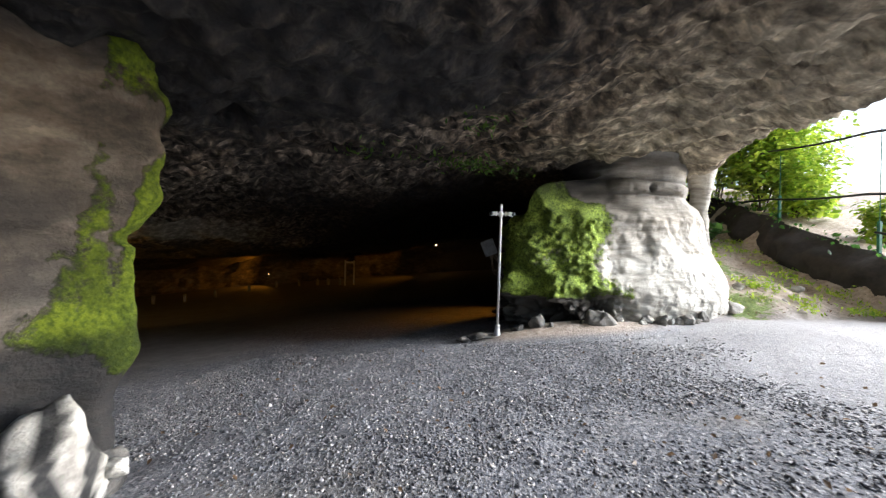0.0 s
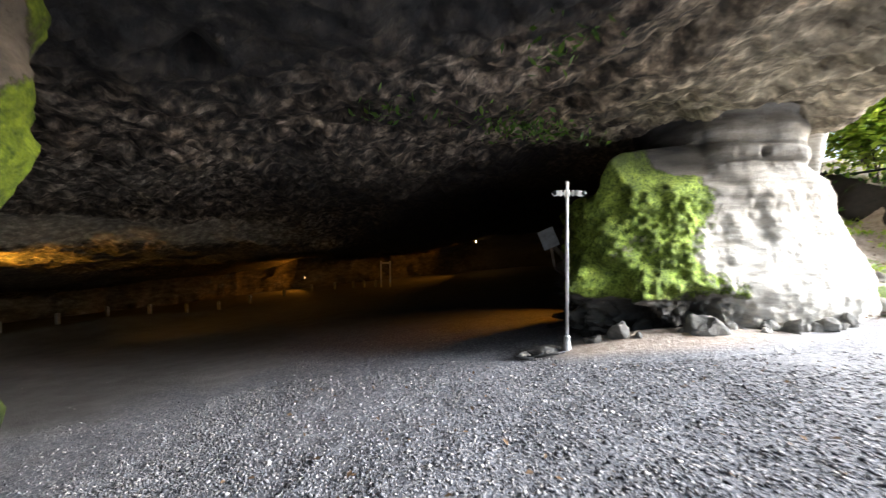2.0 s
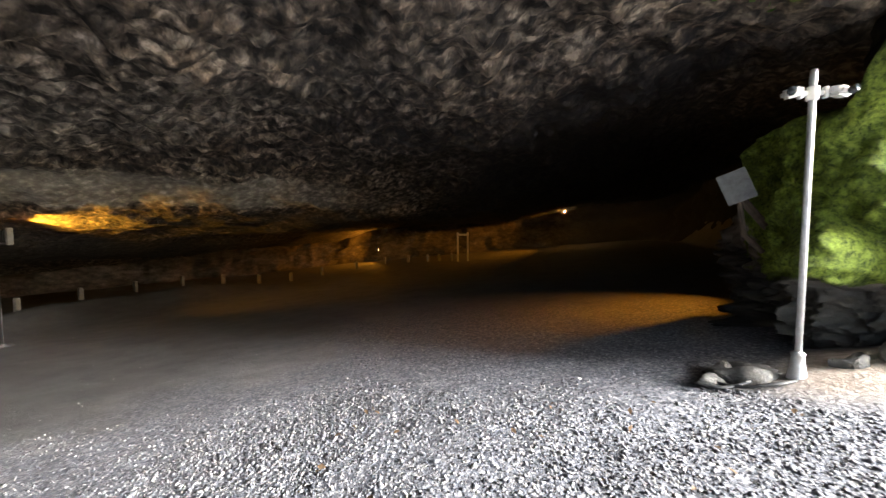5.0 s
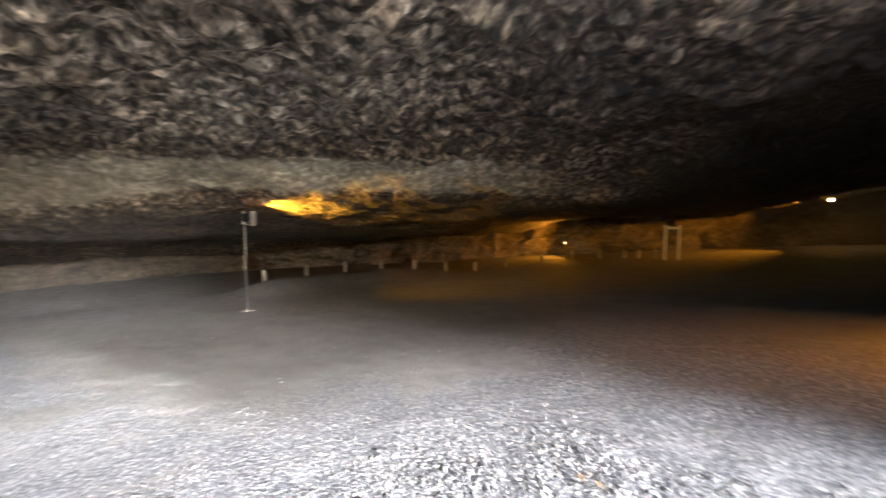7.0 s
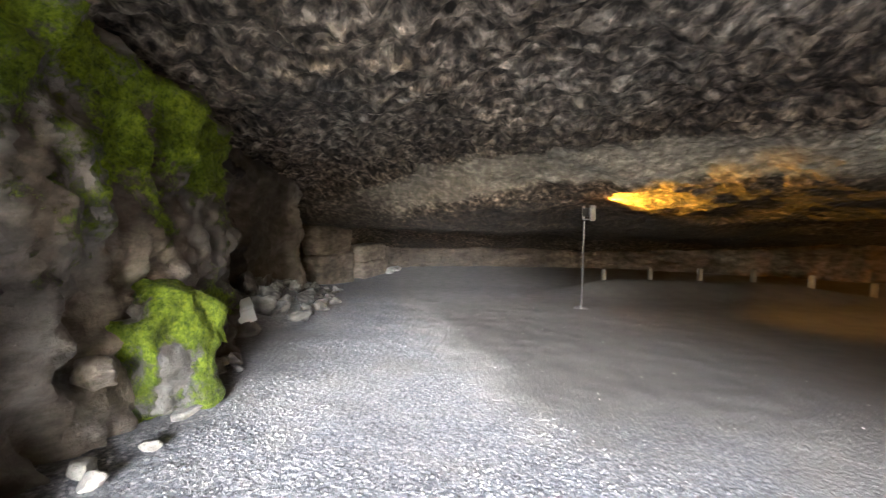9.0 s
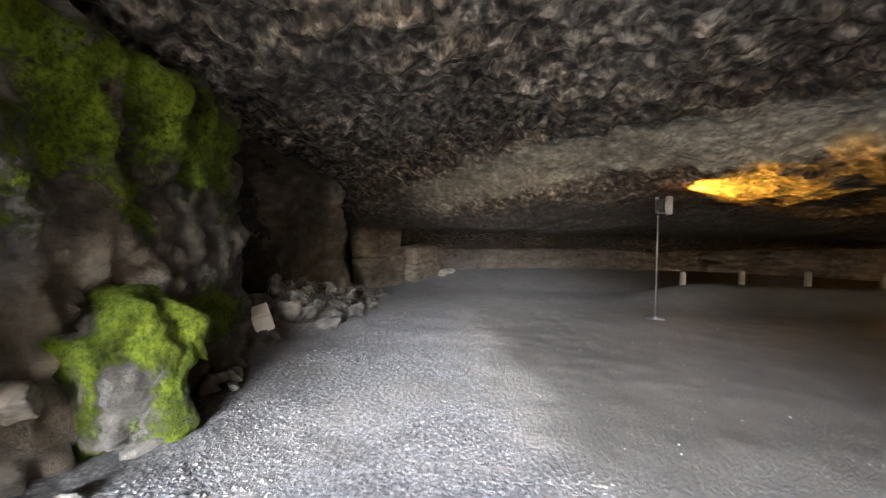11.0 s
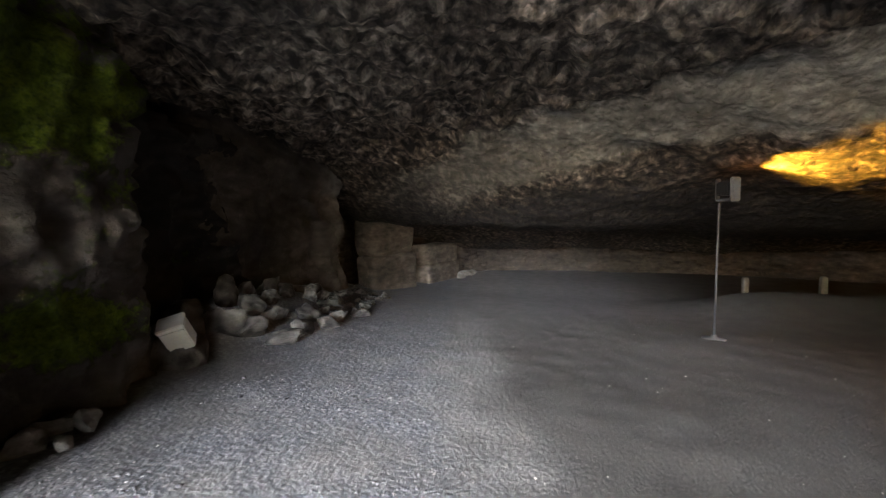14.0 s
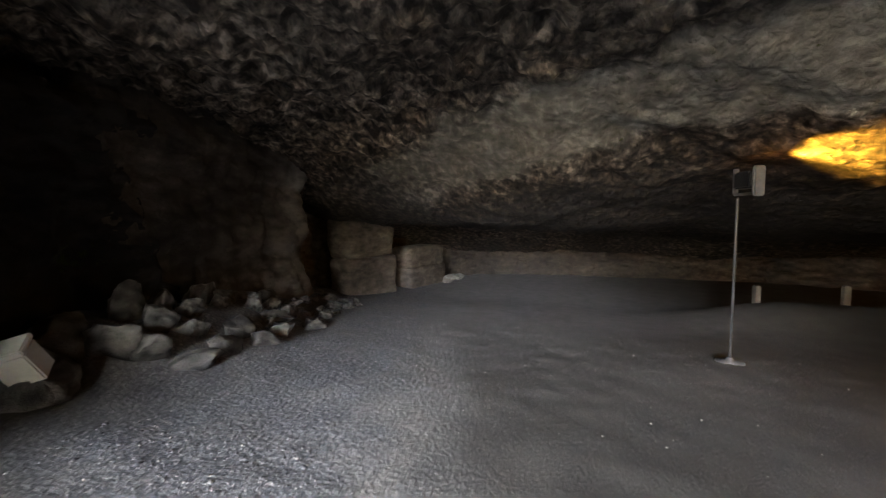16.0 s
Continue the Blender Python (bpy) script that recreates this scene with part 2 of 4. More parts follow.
def ground_material():
    """Dark crushed gravel with lighter dust, trodden earth tracks and soil where the mesh says so."""
    m, n, l, b = mat("gravel_ground")
    v = coords(n, l)
    w = cells(n, l, v, 34)
    stone = ramp(n, l, w.outputs["Color"], [(0.0, (0.07, 0.073, 0.085)), (0.5, (0.18, 0.185, 0.21)), (0.85, (0.32, 0.32, 0.33)), (1.0, (0.5, 0.5, 0.5))])
    gaps = ramp(n, l, w.outputs["Distance"], [(0.15, (1, 1, 1)), (0.6, (0.7, 0.7, 0.7))])
    col = blend(n, l, 1.0, stone, gaps, "MULTIPLY")
    # gravel lightened to carry the daylight outside the overhang
    col = blend(n, l, attr(n, "sunlit_dry"), col, (0.46, 0.46, 0.47))
    earth = ramp(n, l, tex(n, l, v, 3.0, 8, 0.65), [(0.3, (0.13, 0.125, 0.12)), (0.7, (0.25, 0.24, 0.23))])
    dust = maths(n, l, "ADD", attr(n, "dust"), maths(n, l, "MULTIPLY", maths(n, l, "SUBTRACT", tex(n, l, v, 1.6, 6, 0.6), 0.5), 1.2))
    col = blend(n, l, ramp(n, l, dust, [(0.35, (0,) * 3), (0.75, (0.85,) * 3)]), col, earth)
    soil = ramp(n, l, tex(n, l, v, 9.0, 8, 0.7), [(0.3, (0.2, 0.15, 0.115)), (0.7, (0.5, 0.43, 0.36))])
    col = blend(n, l, attr(n, "soil"), col, soil)
    mo = maths(n, l, "ADD", attr(n, "moss"), maths(n, l, "MULTIPLY", maths(n, l, "SUBTRACT", tex(n, l, v, 6, 8, 0.7), 0.5), 1.2))
    col = blend(n, l, ramp(n, l, mo, [(0.45, (0,) * 3), (0.6, (1,) * 3)]), col, ramp(n, l, tex(n, l, v, 25, 6, 0.7), [(0.3, (0.05, 0.08, 0.015)), (0.7, (0.2, 0.27, 0.06))]))
    firm = ramp(n, l, dust, [(0.2, (1,) * 3), (0.65, (0.4,) * 3)])
    # shade on the floor, painted as near-black earth
    col = blend(n, l, attr(n, "ground_shade"), col, ramp(n, l, tex(n, l, v, 2.0, 6), [(0.3, (0.035, 0.033, 0.03)), (0.7, (0.08, 0.075, 0.07))]))
    nrm = bump(n, l, maths(n, l, "MULTIPLY", maths(n, l, "SUBTRACT", 1.0, w.outputs["Distance"]), firm), 0.22, 0.012)
    nrm = bump(n, l, tex(n, l, v, 55, 5, 0.7), 0.5, 0.014, nrm)
    nrm = bump(n, l, maths(n, l, "MULTIPLY", tex(n, l, v, 22, 4, 0.6), maths(n, l, "SUBTRACT", 1.0, attr(n, "ground_shade"))), 0.8, 0.035, nrm)
    nrm = bump(n, l, tex(n, l, v, 5.0, 8, 0.7), 0.08, 0.04, nrm)
    l.new(col, b.inputs["Base Color"])
    l.new(nrm, b.inputs["Normal"])
    b.inputs["Roughness"].default_value = 0.8
    return m


def plain(name, col, rough=0.5, metal=0.0, spread=0.15, scale=12.0, relief=0.15, dirt=(0.5, 0.5, 0.5)):
    """Paint, metal, timber or stone with slight stains and fine relief."""
    m, n, l, b = mat(name)
    v = coords(n, l)
    f = tex(n, l, v, scale, 8, 0.65)
    lo = tuple(c * (1 - 2.2 * spread) for c in col)
    c = ramp(n, l, f, [(0.3, lo), (0.6, col)])
    c = blend(n, l, 0.35, c, ramp(n, l, tex(n, l, v, 2.3, 5), [(0.35, dirt), (0.6, (1, 1, 1))]), "MULTIPLY")
    l.new(c, b.inputs["Base Color"])
    l.new(bump(n, l, f, relief, 0.01), b.inputs["Normal"])
    b.inputs["Roughness"].default_value, b.inputs["Metallic"].default_value = rough, metal
    return m


def leaf_material(name, a, c):
    m, n, l, b = mat(name)
    g = n.new("ShaderNodeNewGeometry")
    col = ramp(n, l, g.outputs["Random Per Island"], [(0.0, a), (1.0, c)])
    l.new(col, b.inputs["Base Color"])
    b.inputs["Roughness"].default_value = 0.5
    t = n.new("ShaderNodeBsdfTranslucent")
    l.new(col, t.inputs[0])
    mx = nd(n, "MixShader", Fac=0.45)
    l.new(b.outputs[0], mx.inputs[1])
    l.new(t.outputs[0], mx.inputs[2])
    l.new(mx.outputs[0], n["Material Output"].inputs[0])
    return m


def glow(name, col, strength):
    m, n, l, b = mat(name)
    b.inputs["Base Color"].default_value = (*col, 1)
    b.inputs["Emission Color"].default_value = (*col, 1)
    b.inputs["Emission Strength"].default_value = strength
    return m


ROOF = rock_material("roof_conglomerate", (0.038, 0.03, 0.023), (0.125, 0.103, 0.082), (0.29, 0.255, 0.215), 5.0, 0.3, 0.9, True)
WALL = rock_material("wall_tuff", (0.045, 0.037, 0.029), (0.14, 0.116, 0.09), (0.29, 0.25, 0.2), 5.0, 0.35, 0.3)
PILLAR = rock_material("pillar_tuff", (0.17, 0.15, 0.125), (0.34, 0.315, 0.27), (0.52, 0.49, 0.44), 4.0, 1.0, 0.0, False, (0.34, 0.46, 0.07), (0.05, 0.085, 0.015))
GROUND = ground_material()
BOULDER = rock_material("boulder_rock", (0.12, 0.11, 0.1), (0.24, 0.23, 0.21), (0.4, 0.39, 0.36), 8.0, 0.3)
SOIL = plain("bank_soil", (0.09, 0.075, 0.055), 0.95, 0, 0.25, 9.0, 0.6)
# bank soil with the shadow of its overhung face in the colour
SOIL_SHADED = plain("shaded_soil", (0.028, 0.023, 0.018), 0.95, 0, 0.25, 9.0, 0.8)
GALV = plain("galvanised_steel", (0.62, 0.63, 0.64), 0.42, 0.55, 0.1, 20.0, 0.05, (0.8, 0.8, 0.8))
WHITE = plain("white_enamel", (0.75, 0.75, 0.73), 0.4, 0.0, 0.06, 9.0, 0.05, (0.8, 0.78, 0.74))
STEEL_DULL = plain("dull_grey_steel", (0.2, 0.2, 0.2), 0.5, 0.3, 0.15)
STEEL_DARK = plain("weathered_steel_tube", (0.1, 0.1, 0.1), 0.5, 0.3, 0.15)
BOARD = plain("weathered_board", (0.16, 0.165, 0.17), 0.7, 0.0, 0.2)
BLACK = plain("black_paint", (0.03, 0.03, 0.032), 0.45, 0.3, 0.2)
GREEN = plain("green_paint", (0.03, 0.16, 0.1), 0.45, 0.0, 0.2)
CONCRETE = plain("pale_concrete", (0.5, 0.48, 0.44), 0.85, 0.0, 0.12, 8.0, 0.3)
GREY_POST = plain("grey_concrete", (0.2, 0.19, 0.17), 0.85, 0.0, 0.15, 8.0, 0.3)
FOAM = plain("white_foam", (0.8, 0.8, 0.77), 0.8, 0.0, 0.05, 30.0, 0.3, (0.75, 0.75, 0.7))
GLASS_DARK = plain("lamp_glass", (0.05, 0.06, 0.07), 0.12, 0.0, 0.1, 5.0, 0.0)
RUBBER = plain("cable_rubber", (0.025, 0.025, 0.025), 0.6)
BARK = plain("bark", (0.12, 0.09, 0.065), 0.9, 0, 0.3, 7.0, 0.8)
LEAF = leaf_material("leaf_bright", (0.14, 0.27, 0.015), (0.46, 0.56, 0.06))
LEAF_BIG = leaf_material("leaf_broad", (0.025, 0.075, 0.012), (0.07, 0.16, 0.025))
FERN = leaf_material("fern_leaf", (0.04, 0.10, 0.01), (0.11, 0.2, 0.02))
DEAD = leaf_material("dead_leaf", (0.07, 0.045, 0.025), (0.2, 0.13, 0.075))
AMBER = (1.0, 0.36, 0.02)

# ---- ground ----
gx = spaced([(-400, -60, 40), (-60, -26, 3), (-26, -14, 0.4), (-14, 8, 0.09), (8, 16, 0.3), (16, 60, 4), (60, 400, 40)])
gy = spaced([(-400, -40, 40), (-40, -4, 2), (-4, 0, 0.3), (0, 12, 0.09), (12, 32, 0.4), (32, 60, 4), (60, 400, 40)])
X, Y = np.meshgrid(gx, gy, indexing="ij")
P = np.stack([X, Y, 0 * X], -1)
near = step(60, 20, np.abs(X)) * step(60, 30, np.abs(Y))
bank = step(4.4, 6.2, X) * step(7.6, 9.2, Y) * step(60, 30, Y)
Z = ground_z(X, Y) + near * (0.014 * fbm(P, 0.7, 3, 3) + 0.009 * vnoise(P, 5.0, 4) + bank * 0.12 * fbm(P, 1.3, 4, 9))
rim = np.clip(1.35 - np.hypot((X - 2.6) / 1.5, (Y - 8.0) / 0.75), 0, 1)
Z = Z + 0.18 * rim
track = blob(X, Y, -6, 9.3, 9, 1.2) * 0.5 + 0.55 * step(-5, -9, X) * step(5.5, 6.6, Y - 0.12 * (X + 7))
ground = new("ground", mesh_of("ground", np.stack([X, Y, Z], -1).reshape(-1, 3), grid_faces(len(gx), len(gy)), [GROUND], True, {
    # daylight on the gravel by the open side, put in as paler colour
    "sunlit_dry": 0.75 * step(2.0, 6.0, X + 0.5 * vnoise(P, 0.6, 65)) * step(9.0, 7.5, Y),
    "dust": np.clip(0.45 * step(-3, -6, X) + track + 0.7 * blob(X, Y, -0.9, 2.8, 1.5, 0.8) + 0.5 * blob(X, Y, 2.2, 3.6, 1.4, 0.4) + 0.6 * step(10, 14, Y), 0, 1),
    # deep-cave dark, the pillar's shadow and shade at the wall foot, as colour
    "ground_shade": np.clip(0.8 * step(9.5, 13.5, Y) * step(6, 3, X) * step(60, 40, Y) + 0.8 * step(6.25, 6.95, Y - 0.12 * (X + 7) + 0.25 * vnoise(P, 0.9, 61)) * step(-4, -7, X) * step(-15, -10, X) + 0.7 * step(4.2, 3.5, Y + 0.3 * vnoise(P, 1.7, 63)) * step(-6.3, -7.3, X) * step(-10.5, -9.0, X), 0, 0.85),
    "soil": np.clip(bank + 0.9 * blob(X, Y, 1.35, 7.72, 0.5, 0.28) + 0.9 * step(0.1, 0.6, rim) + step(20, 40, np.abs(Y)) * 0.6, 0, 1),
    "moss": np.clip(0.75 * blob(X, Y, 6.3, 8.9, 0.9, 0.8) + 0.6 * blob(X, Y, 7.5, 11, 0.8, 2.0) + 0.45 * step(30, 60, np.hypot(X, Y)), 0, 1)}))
tagged(ground, "dark grey crushed gravel and trodden earth floor", "ground", kind="structure")

# ---- roof ----
rx = spaced([(-30, -15, 0.3), (-15, 7.2, 0.07), (7.2, 12.0, 0.2)])
ry = spaced([(-4.0, 0.5, 0.25), (0.5, 12, 0.07), (12, 34, 0.3)])
X, Y = np.meshgrid(rx, ry, indexing="ij")
out = drip(X, Y)
base = ceiling_z(X, Y)
P = np.stack([X, Y, base], -1)
rough = step(0.6, -1.5, out)
w1, c1 = worley(P * np.array((1, 1, 1.4)), 3.6, 11)
w2, c2 = worley(P, 6.4, 21)
relief = 0.16 * fbm(P, 0.45, 3, 31) + 0.05 * np.abs(vnoise(P, 1.7, 8)) * 2
knob = 0.2 * (1 - w1) * (c1 - 0.05) + 0.1 * (1 - w2) * (0.05 + c2) + 0.03 * fbm(P, 6.0, 2, 81) - 0.07 * step(0.15, 0.6, vnoise(P, 2.2, 83)) 
smoothed = step(-0.5, 2.4, X) * step(14, 8, Y)
across, along = 0.8 * X + 0.6 * Y, 0.6 * X - 0.8 * Y
strata = 0.3 * np.abs(vnoise(np.stack([across * 1.7, along * 0.3, 0 * X], -1), 1.3, 77)) + 0.16 * np.abs(vnoise(np.stack([across * 5, along * 0.8, 0 * X], -1), 1.0, 78)) + 0.07 * fbm(P, 4.0, 3, 79)
dim = 1 - 0.6 * step(1.1, 1.8, -0.75 * (X + 8) + 0.66 * (Y - 8.5))
Z = base + relief - knob * dim * (1 - 0.75 * smoothed) + strata * smoothed
o = np.clip(out, 0, 3)
Z = Z + np.where(o < 0.5, 0.55 * o * o * 2, 0.28 + (o - 0.5) * 5.0)
pit = np.hypot((X + 2.45) / 0.24, (Y - 4.75) / 0.15)
Z = Z + 0.5 * np.exp(-pit ** 4) - 0.05 * np.exp(-((pit - 1.25) / 0.25) ** 2)
Z = np.minimum(Z, 8.0)
verts = np.stack([X, Y, Z], -1).reshape(-1, 3)
greenish = 0.2 * step(7.4, 9.0, Y - 0.12 * (X + 4)) * step(10.5, 9.2, Y) * step(0.5, -3, X)
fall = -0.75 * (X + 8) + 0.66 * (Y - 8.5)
edge_wave = fall + 0.18 * vnoise(P, 1.4, 47) + 0.1 * vnoise(P, 4.0, 48)
band = step(1.15, 1.7, edge_wave) * step(2.95, 2.6, edge_wave) * step(-16, -13, X) * step(-4.5, -7.5, X)
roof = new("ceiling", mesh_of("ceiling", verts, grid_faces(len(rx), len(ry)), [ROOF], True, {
    # shade in the colour: near and deep roof, past the band, in the pit
    "shade_stain": np.clip(0.8 * np.exp(-pit ** 4) + step(-4.8, -2.6, X) * step(2.6, -0.4, X) * (0.9 - 0.64 * step(4.0, 6.2, Y) + 0.35 * vnoise(P, 0.9, 43)) + 0.5 * step(-12, -15, X) + 0.35 * step(0.25, 0.6, vnoise(P, 0.5, 41) * 0.5 + 0.3) + 0.35 * step(10, 15, Y) * (X > -9) + 0.5 * step(8.5, 11, Y) * step(-5, -2, X) + 0.55 * step(2.5, 3.5, fall) * step(-19, -15, X), 0, 0.9) * step(0.5, -1, out),
    # pale band; light painted at the outer edge and beside the inner wall
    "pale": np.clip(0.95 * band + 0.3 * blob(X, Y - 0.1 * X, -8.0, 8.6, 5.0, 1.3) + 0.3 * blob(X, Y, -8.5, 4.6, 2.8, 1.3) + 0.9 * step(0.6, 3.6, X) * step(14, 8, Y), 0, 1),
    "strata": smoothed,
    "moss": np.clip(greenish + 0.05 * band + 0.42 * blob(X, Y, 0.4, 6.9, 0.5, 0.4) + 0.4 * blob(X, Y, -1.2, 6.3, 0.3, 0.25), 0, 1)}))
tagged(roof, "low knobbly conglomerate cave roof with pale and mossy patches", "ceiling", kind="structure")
top = new("hill_top", mesh_of("hill_top", [(-30, -4, 8.2), (12, -4, 8.2), (12, 34, 8.2), (-30, 34, 8.2), (-30, -4, 8.9), (12, -4, 8.9), (12, 34, 8.9), (-30, 34, 8.9)],
          [(0, 1, 2, 3), (4, 5, 6, 7), (0, 1, 5, 4), (1, 2, 6, 5), (2, 3, 7, 6), (3, 0, 4, 7)], [SOIL], False))
tagged(top, "earth of the hill above the cave roof", "ground", kind="structure")


def block(name, lo, hi, material, label):
    x0, y0, z0 = lo
    x1, y1, z1 = hi
    v = [(x, y, z) for z in (z0, z1) for x, y in ((x0, y0), (x1, y0), (x1, y1), (x0, y1))]
    f = [(3, 2, 1, 0), (4, 5, 6, 7), (0, 1, 5, 4), (1, 2, 6, 5), (2, 3, 7, 6), (3, 0, 4, 7)]
    return tagged(new(name, mesh_of(name, v, f, [material], False)), label, "rock", kind="structure")


block("hill_south", (-30, -9, -3), (-4.2, 0.5, 8.15), SOIL, "solid rock and earth of the hill behind the wall")
block("hill_west", (-34, -9, -3), (-26.5, 34, 8.15), SOIL, "solid rock and earth of the hill behind the back wall")
block("hill_north", (-34, 31.2, -3), (12, 36, 8.15), SOIL, "solid rock and earth of the hill behind the far wall")

# ---- rock walls ----
def smooth_line(pts, spacing):
    """Points along a Catmull-Rom line."""
    p = np.array([pts[0], *pts, pts[-1]], dtype=float)
    out = []
    for i in range(1, len(p) - 2):
        a, b, c, d = p[i - 1:i + 3]
        n = max(2, int(np.linalg.norm(c - b) / spacing))
        t = (np.arange(n) / n)[:, None]
        out.append(0.5 * (2 * b + (c - a) * t + (2 * a - 5 * b + 4 * c - d) * t ** 2 + (3 * b - a - 3 * c + d) * t ** 3))
    return np.concatenate(out + [p[-1:]])


def rock_wall(name, pts, spacing, lean, amp, masks, material, label, rows_n=80, foot=0.35, blocks=0.0, crag=1.3):
    """A wall of rock along a line, the cave on its right hand; lean(x, y, z) pushes it outwards."""
    line = smooth_line(pts, spacing)
    d = np.gradient(line, axis=0)
    d /= np.linalg.norm(d, axis=1)[:, None] + 1e-9
    nrm = np.stack([d[:, 1], -d[:, 0]], -1)
    v = np.linspace(0, 1, rows_n)[None, :]
    g, c = ground_z(line[:, 0], line[:, 1])[:, None] - foot, ceiling_z(line[:, 0], line[:, 1])[:, None] + 0.35
    z = g + (c - g) * v
    x, y = line[:, :1] + 0 * z, line[:, 1:] + 0 * z
    p = np.stack([x, y, z], -1)
    w, cv = worley(p * np.array((1, 1, 1.5)), 1.5, 51)
    w2, cv2 = worley(p, 4.5, 61)
    w3, cv3 = worley(p, 9.0, 65)
    q = p * np.array((1, 1, 0.6))
    ridged = 0.35 - np.abs(fbm(q, 1.5, 5, 75, 0.55))
    inner = step(-3.0, -4.4, x)
    off = lean(x, y, z) + amp * (0.5 * fbm(p, 0.8, 3, 71) + inner * (0.18 * (0.5 - w) * (0.4 + cv) + 0.35 * fbm(p * np.array((1.6, 1.6, 0.7)), 1.6, 4, 79, 0.6) + 0.7 * crag * (0.4 * (cv2 - 0.5) + 0.3 * (cv3 - 0.5) + 0.25 * (0.5 - w2) * (0.3 + cv2) + 0.12 * (0.5 - w3) * (0.3 + cv3) + 0.9 * ridged)) + 0.16 * fbm(p, 3.0, 4, 73, 0.6) + (1 - inner) * (1 - 0.95 * blob(x, y, -2.4, 3.4, 0.7, 0.6)) * (0.3 * fbm(p * np.array((1, 1, 2.2)), 1.6, 5, 74, 0.55) + 0.1 * np.sin(z * 7.5 + 2 * vnoise(p, 0.8, 76))))
    if blocks:
        joint = np.abs(np.sin(x * 1.9 + 0.8 * vnoise(p, 0.5, 3))) ** 0.35
        bed = np.abs(np.sin(z * 2.6 + 0.5 * vnoise(p, 0.4, 6))) ** 0.3
        off = off + blocks * (joint - 1) + 0.5 * blocks * (bed - 1)
    push = nose_shove(x, y, z)
    x, y = x + nrm[:, :1] * off + 0.9 * push, y + nrm[:, 1:] * off + 0.4 * push
    ob = new(name, mesh_of(name, np.stack([x, y, z], -1).reshape(-1, 3), grid_faces(*x.shape), [material], True, masks(x, y, z, p)))
    solid = ob.modifiers.new("thick", "SOLIDIFY")
    solid.thickness, solid.offset = 0.4, -1
    return tagged(ob, label, "wall", kind="structure")


def nose_shove(x, y, z):
    """How far the rounded nose of the wall stands out, by height."""
    near_nose = step(-5.5, -2.8, x) * step(0.5, 2.8, y)
    return near_nose * (0.09 * np.exp(-((z - 2.62) / 0.13) ** 2) + 0.03 * np.exp(-((z - 2.2) / 0.14) ** 2) - 0.06 * step(1.95, 1.5, z) - 0.1 * np.exp(-((z - 1.52) / 0.06) ** 2) - 0.25 * step(0.8, 0.1, z)
                        + 0.05 * fbm(np.stack([0.4 * x, 0.4 * y, 1.6 * z], -1), 1.5, 4, 23, 0.6))


def inner_lean(x, y, z):
    return step(-5, -6, x) * (0.1 * step(0.2, -0.6, z) - 0.05 * step(0.5, 1.5, z)) - 0.5 * step(-3.5, -5, x) * step(-0.34, -0.24, z - ceiling_z(x, y)) + 0.12 * step(-3.5, -5, x) * np.exp(-((z - ceiling_z(x, y) + 0.55) / 0.2) ** 2)


def entry_masks(x, y, z, p):
    n = vnoise(p, 1.1, 91)
    front = step(-5.0, -3.6, x) * step(4.2, 3.4, y)
    edge = blob(x, y, -2.3, 3.35, 0.5, 0.45)
    inner = step(-3.6, -4.6, x)
    streaks = vnoise(p * np.array((7.0, 7.0, 1.3)), 1.0, 92)
    moss = edge * step(0.3, 0.7, z) * (0.74 + 0.3 * n + 0.8 * streaks - 0.75 * blob(z, 0 * z, 2.36, 0, 0.17, 1)) + 0.5 * blob(x, y, -2.5, 3.0, 0.5, 0.35) * blob(z, 0 * z, 0.85, 0, 0.2, 1) + 0.6 * front * (0.24 + 0.5 * n) * step(2.9, 2.0, z) * step(0.5, 0.85, z)
    moss = moss + inner * ((0.72 + 0.5 * vnoise(p, 2.3, 97)) * blob(x, z, -6.3, 1.65, 2.6, 1.0) + 0.8 * blob(x, z, -7.6, -0.2, 0.7, 0.3) + 0.45 * blob(z, 0 * z, 0.2, 0, 0.5, 1) * np.clip(n + 0.3, 0, 1))
    # shade painted on the recess, inner end and front; foot darker, random stain
    shade_stain = 0.75 * step(-8.3, -8.6, x) + 0.6 * step(-6.0, -7.4, x) + (edge + front) * step(0.95, 0.6, z) * 0.95 + front * (0.4 + 0.45 * vnoise(p * np.array((1, 1, 2.5)), 1.4, 93)) + inner * step(0.2, 0.9, n + 0.4) * 0.12
    return {"moss": np.clip(moss, 0, 1), "shade_stain": np.clip(shade_stain, 0, 1), "pale": np.clip((0.1 + 0.3 * vnoise(p, 1.6, 94)) * blob(z, 0 * z, 0.9, 0, 0.4, 1) * front + inner * (0.08 + 0.45 * vnoise(p * np.array((2, 2, 0.6)), 1.8, 96) + 0.3 * np.exp(-((z - ceiling_z(x, y) + 0.55) / 0.22) ** 2)), 0, 1)}


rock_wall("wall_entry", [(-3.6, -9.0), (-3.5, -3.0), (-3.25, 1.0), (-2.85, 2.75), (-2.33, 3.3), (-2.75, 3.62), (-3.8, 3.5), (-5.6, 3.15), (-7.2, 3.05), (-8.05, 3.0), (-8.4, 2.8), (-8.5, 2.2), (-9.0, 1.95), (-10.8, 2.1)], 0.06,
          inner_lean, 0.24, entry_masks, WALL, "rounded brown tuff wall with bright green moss")


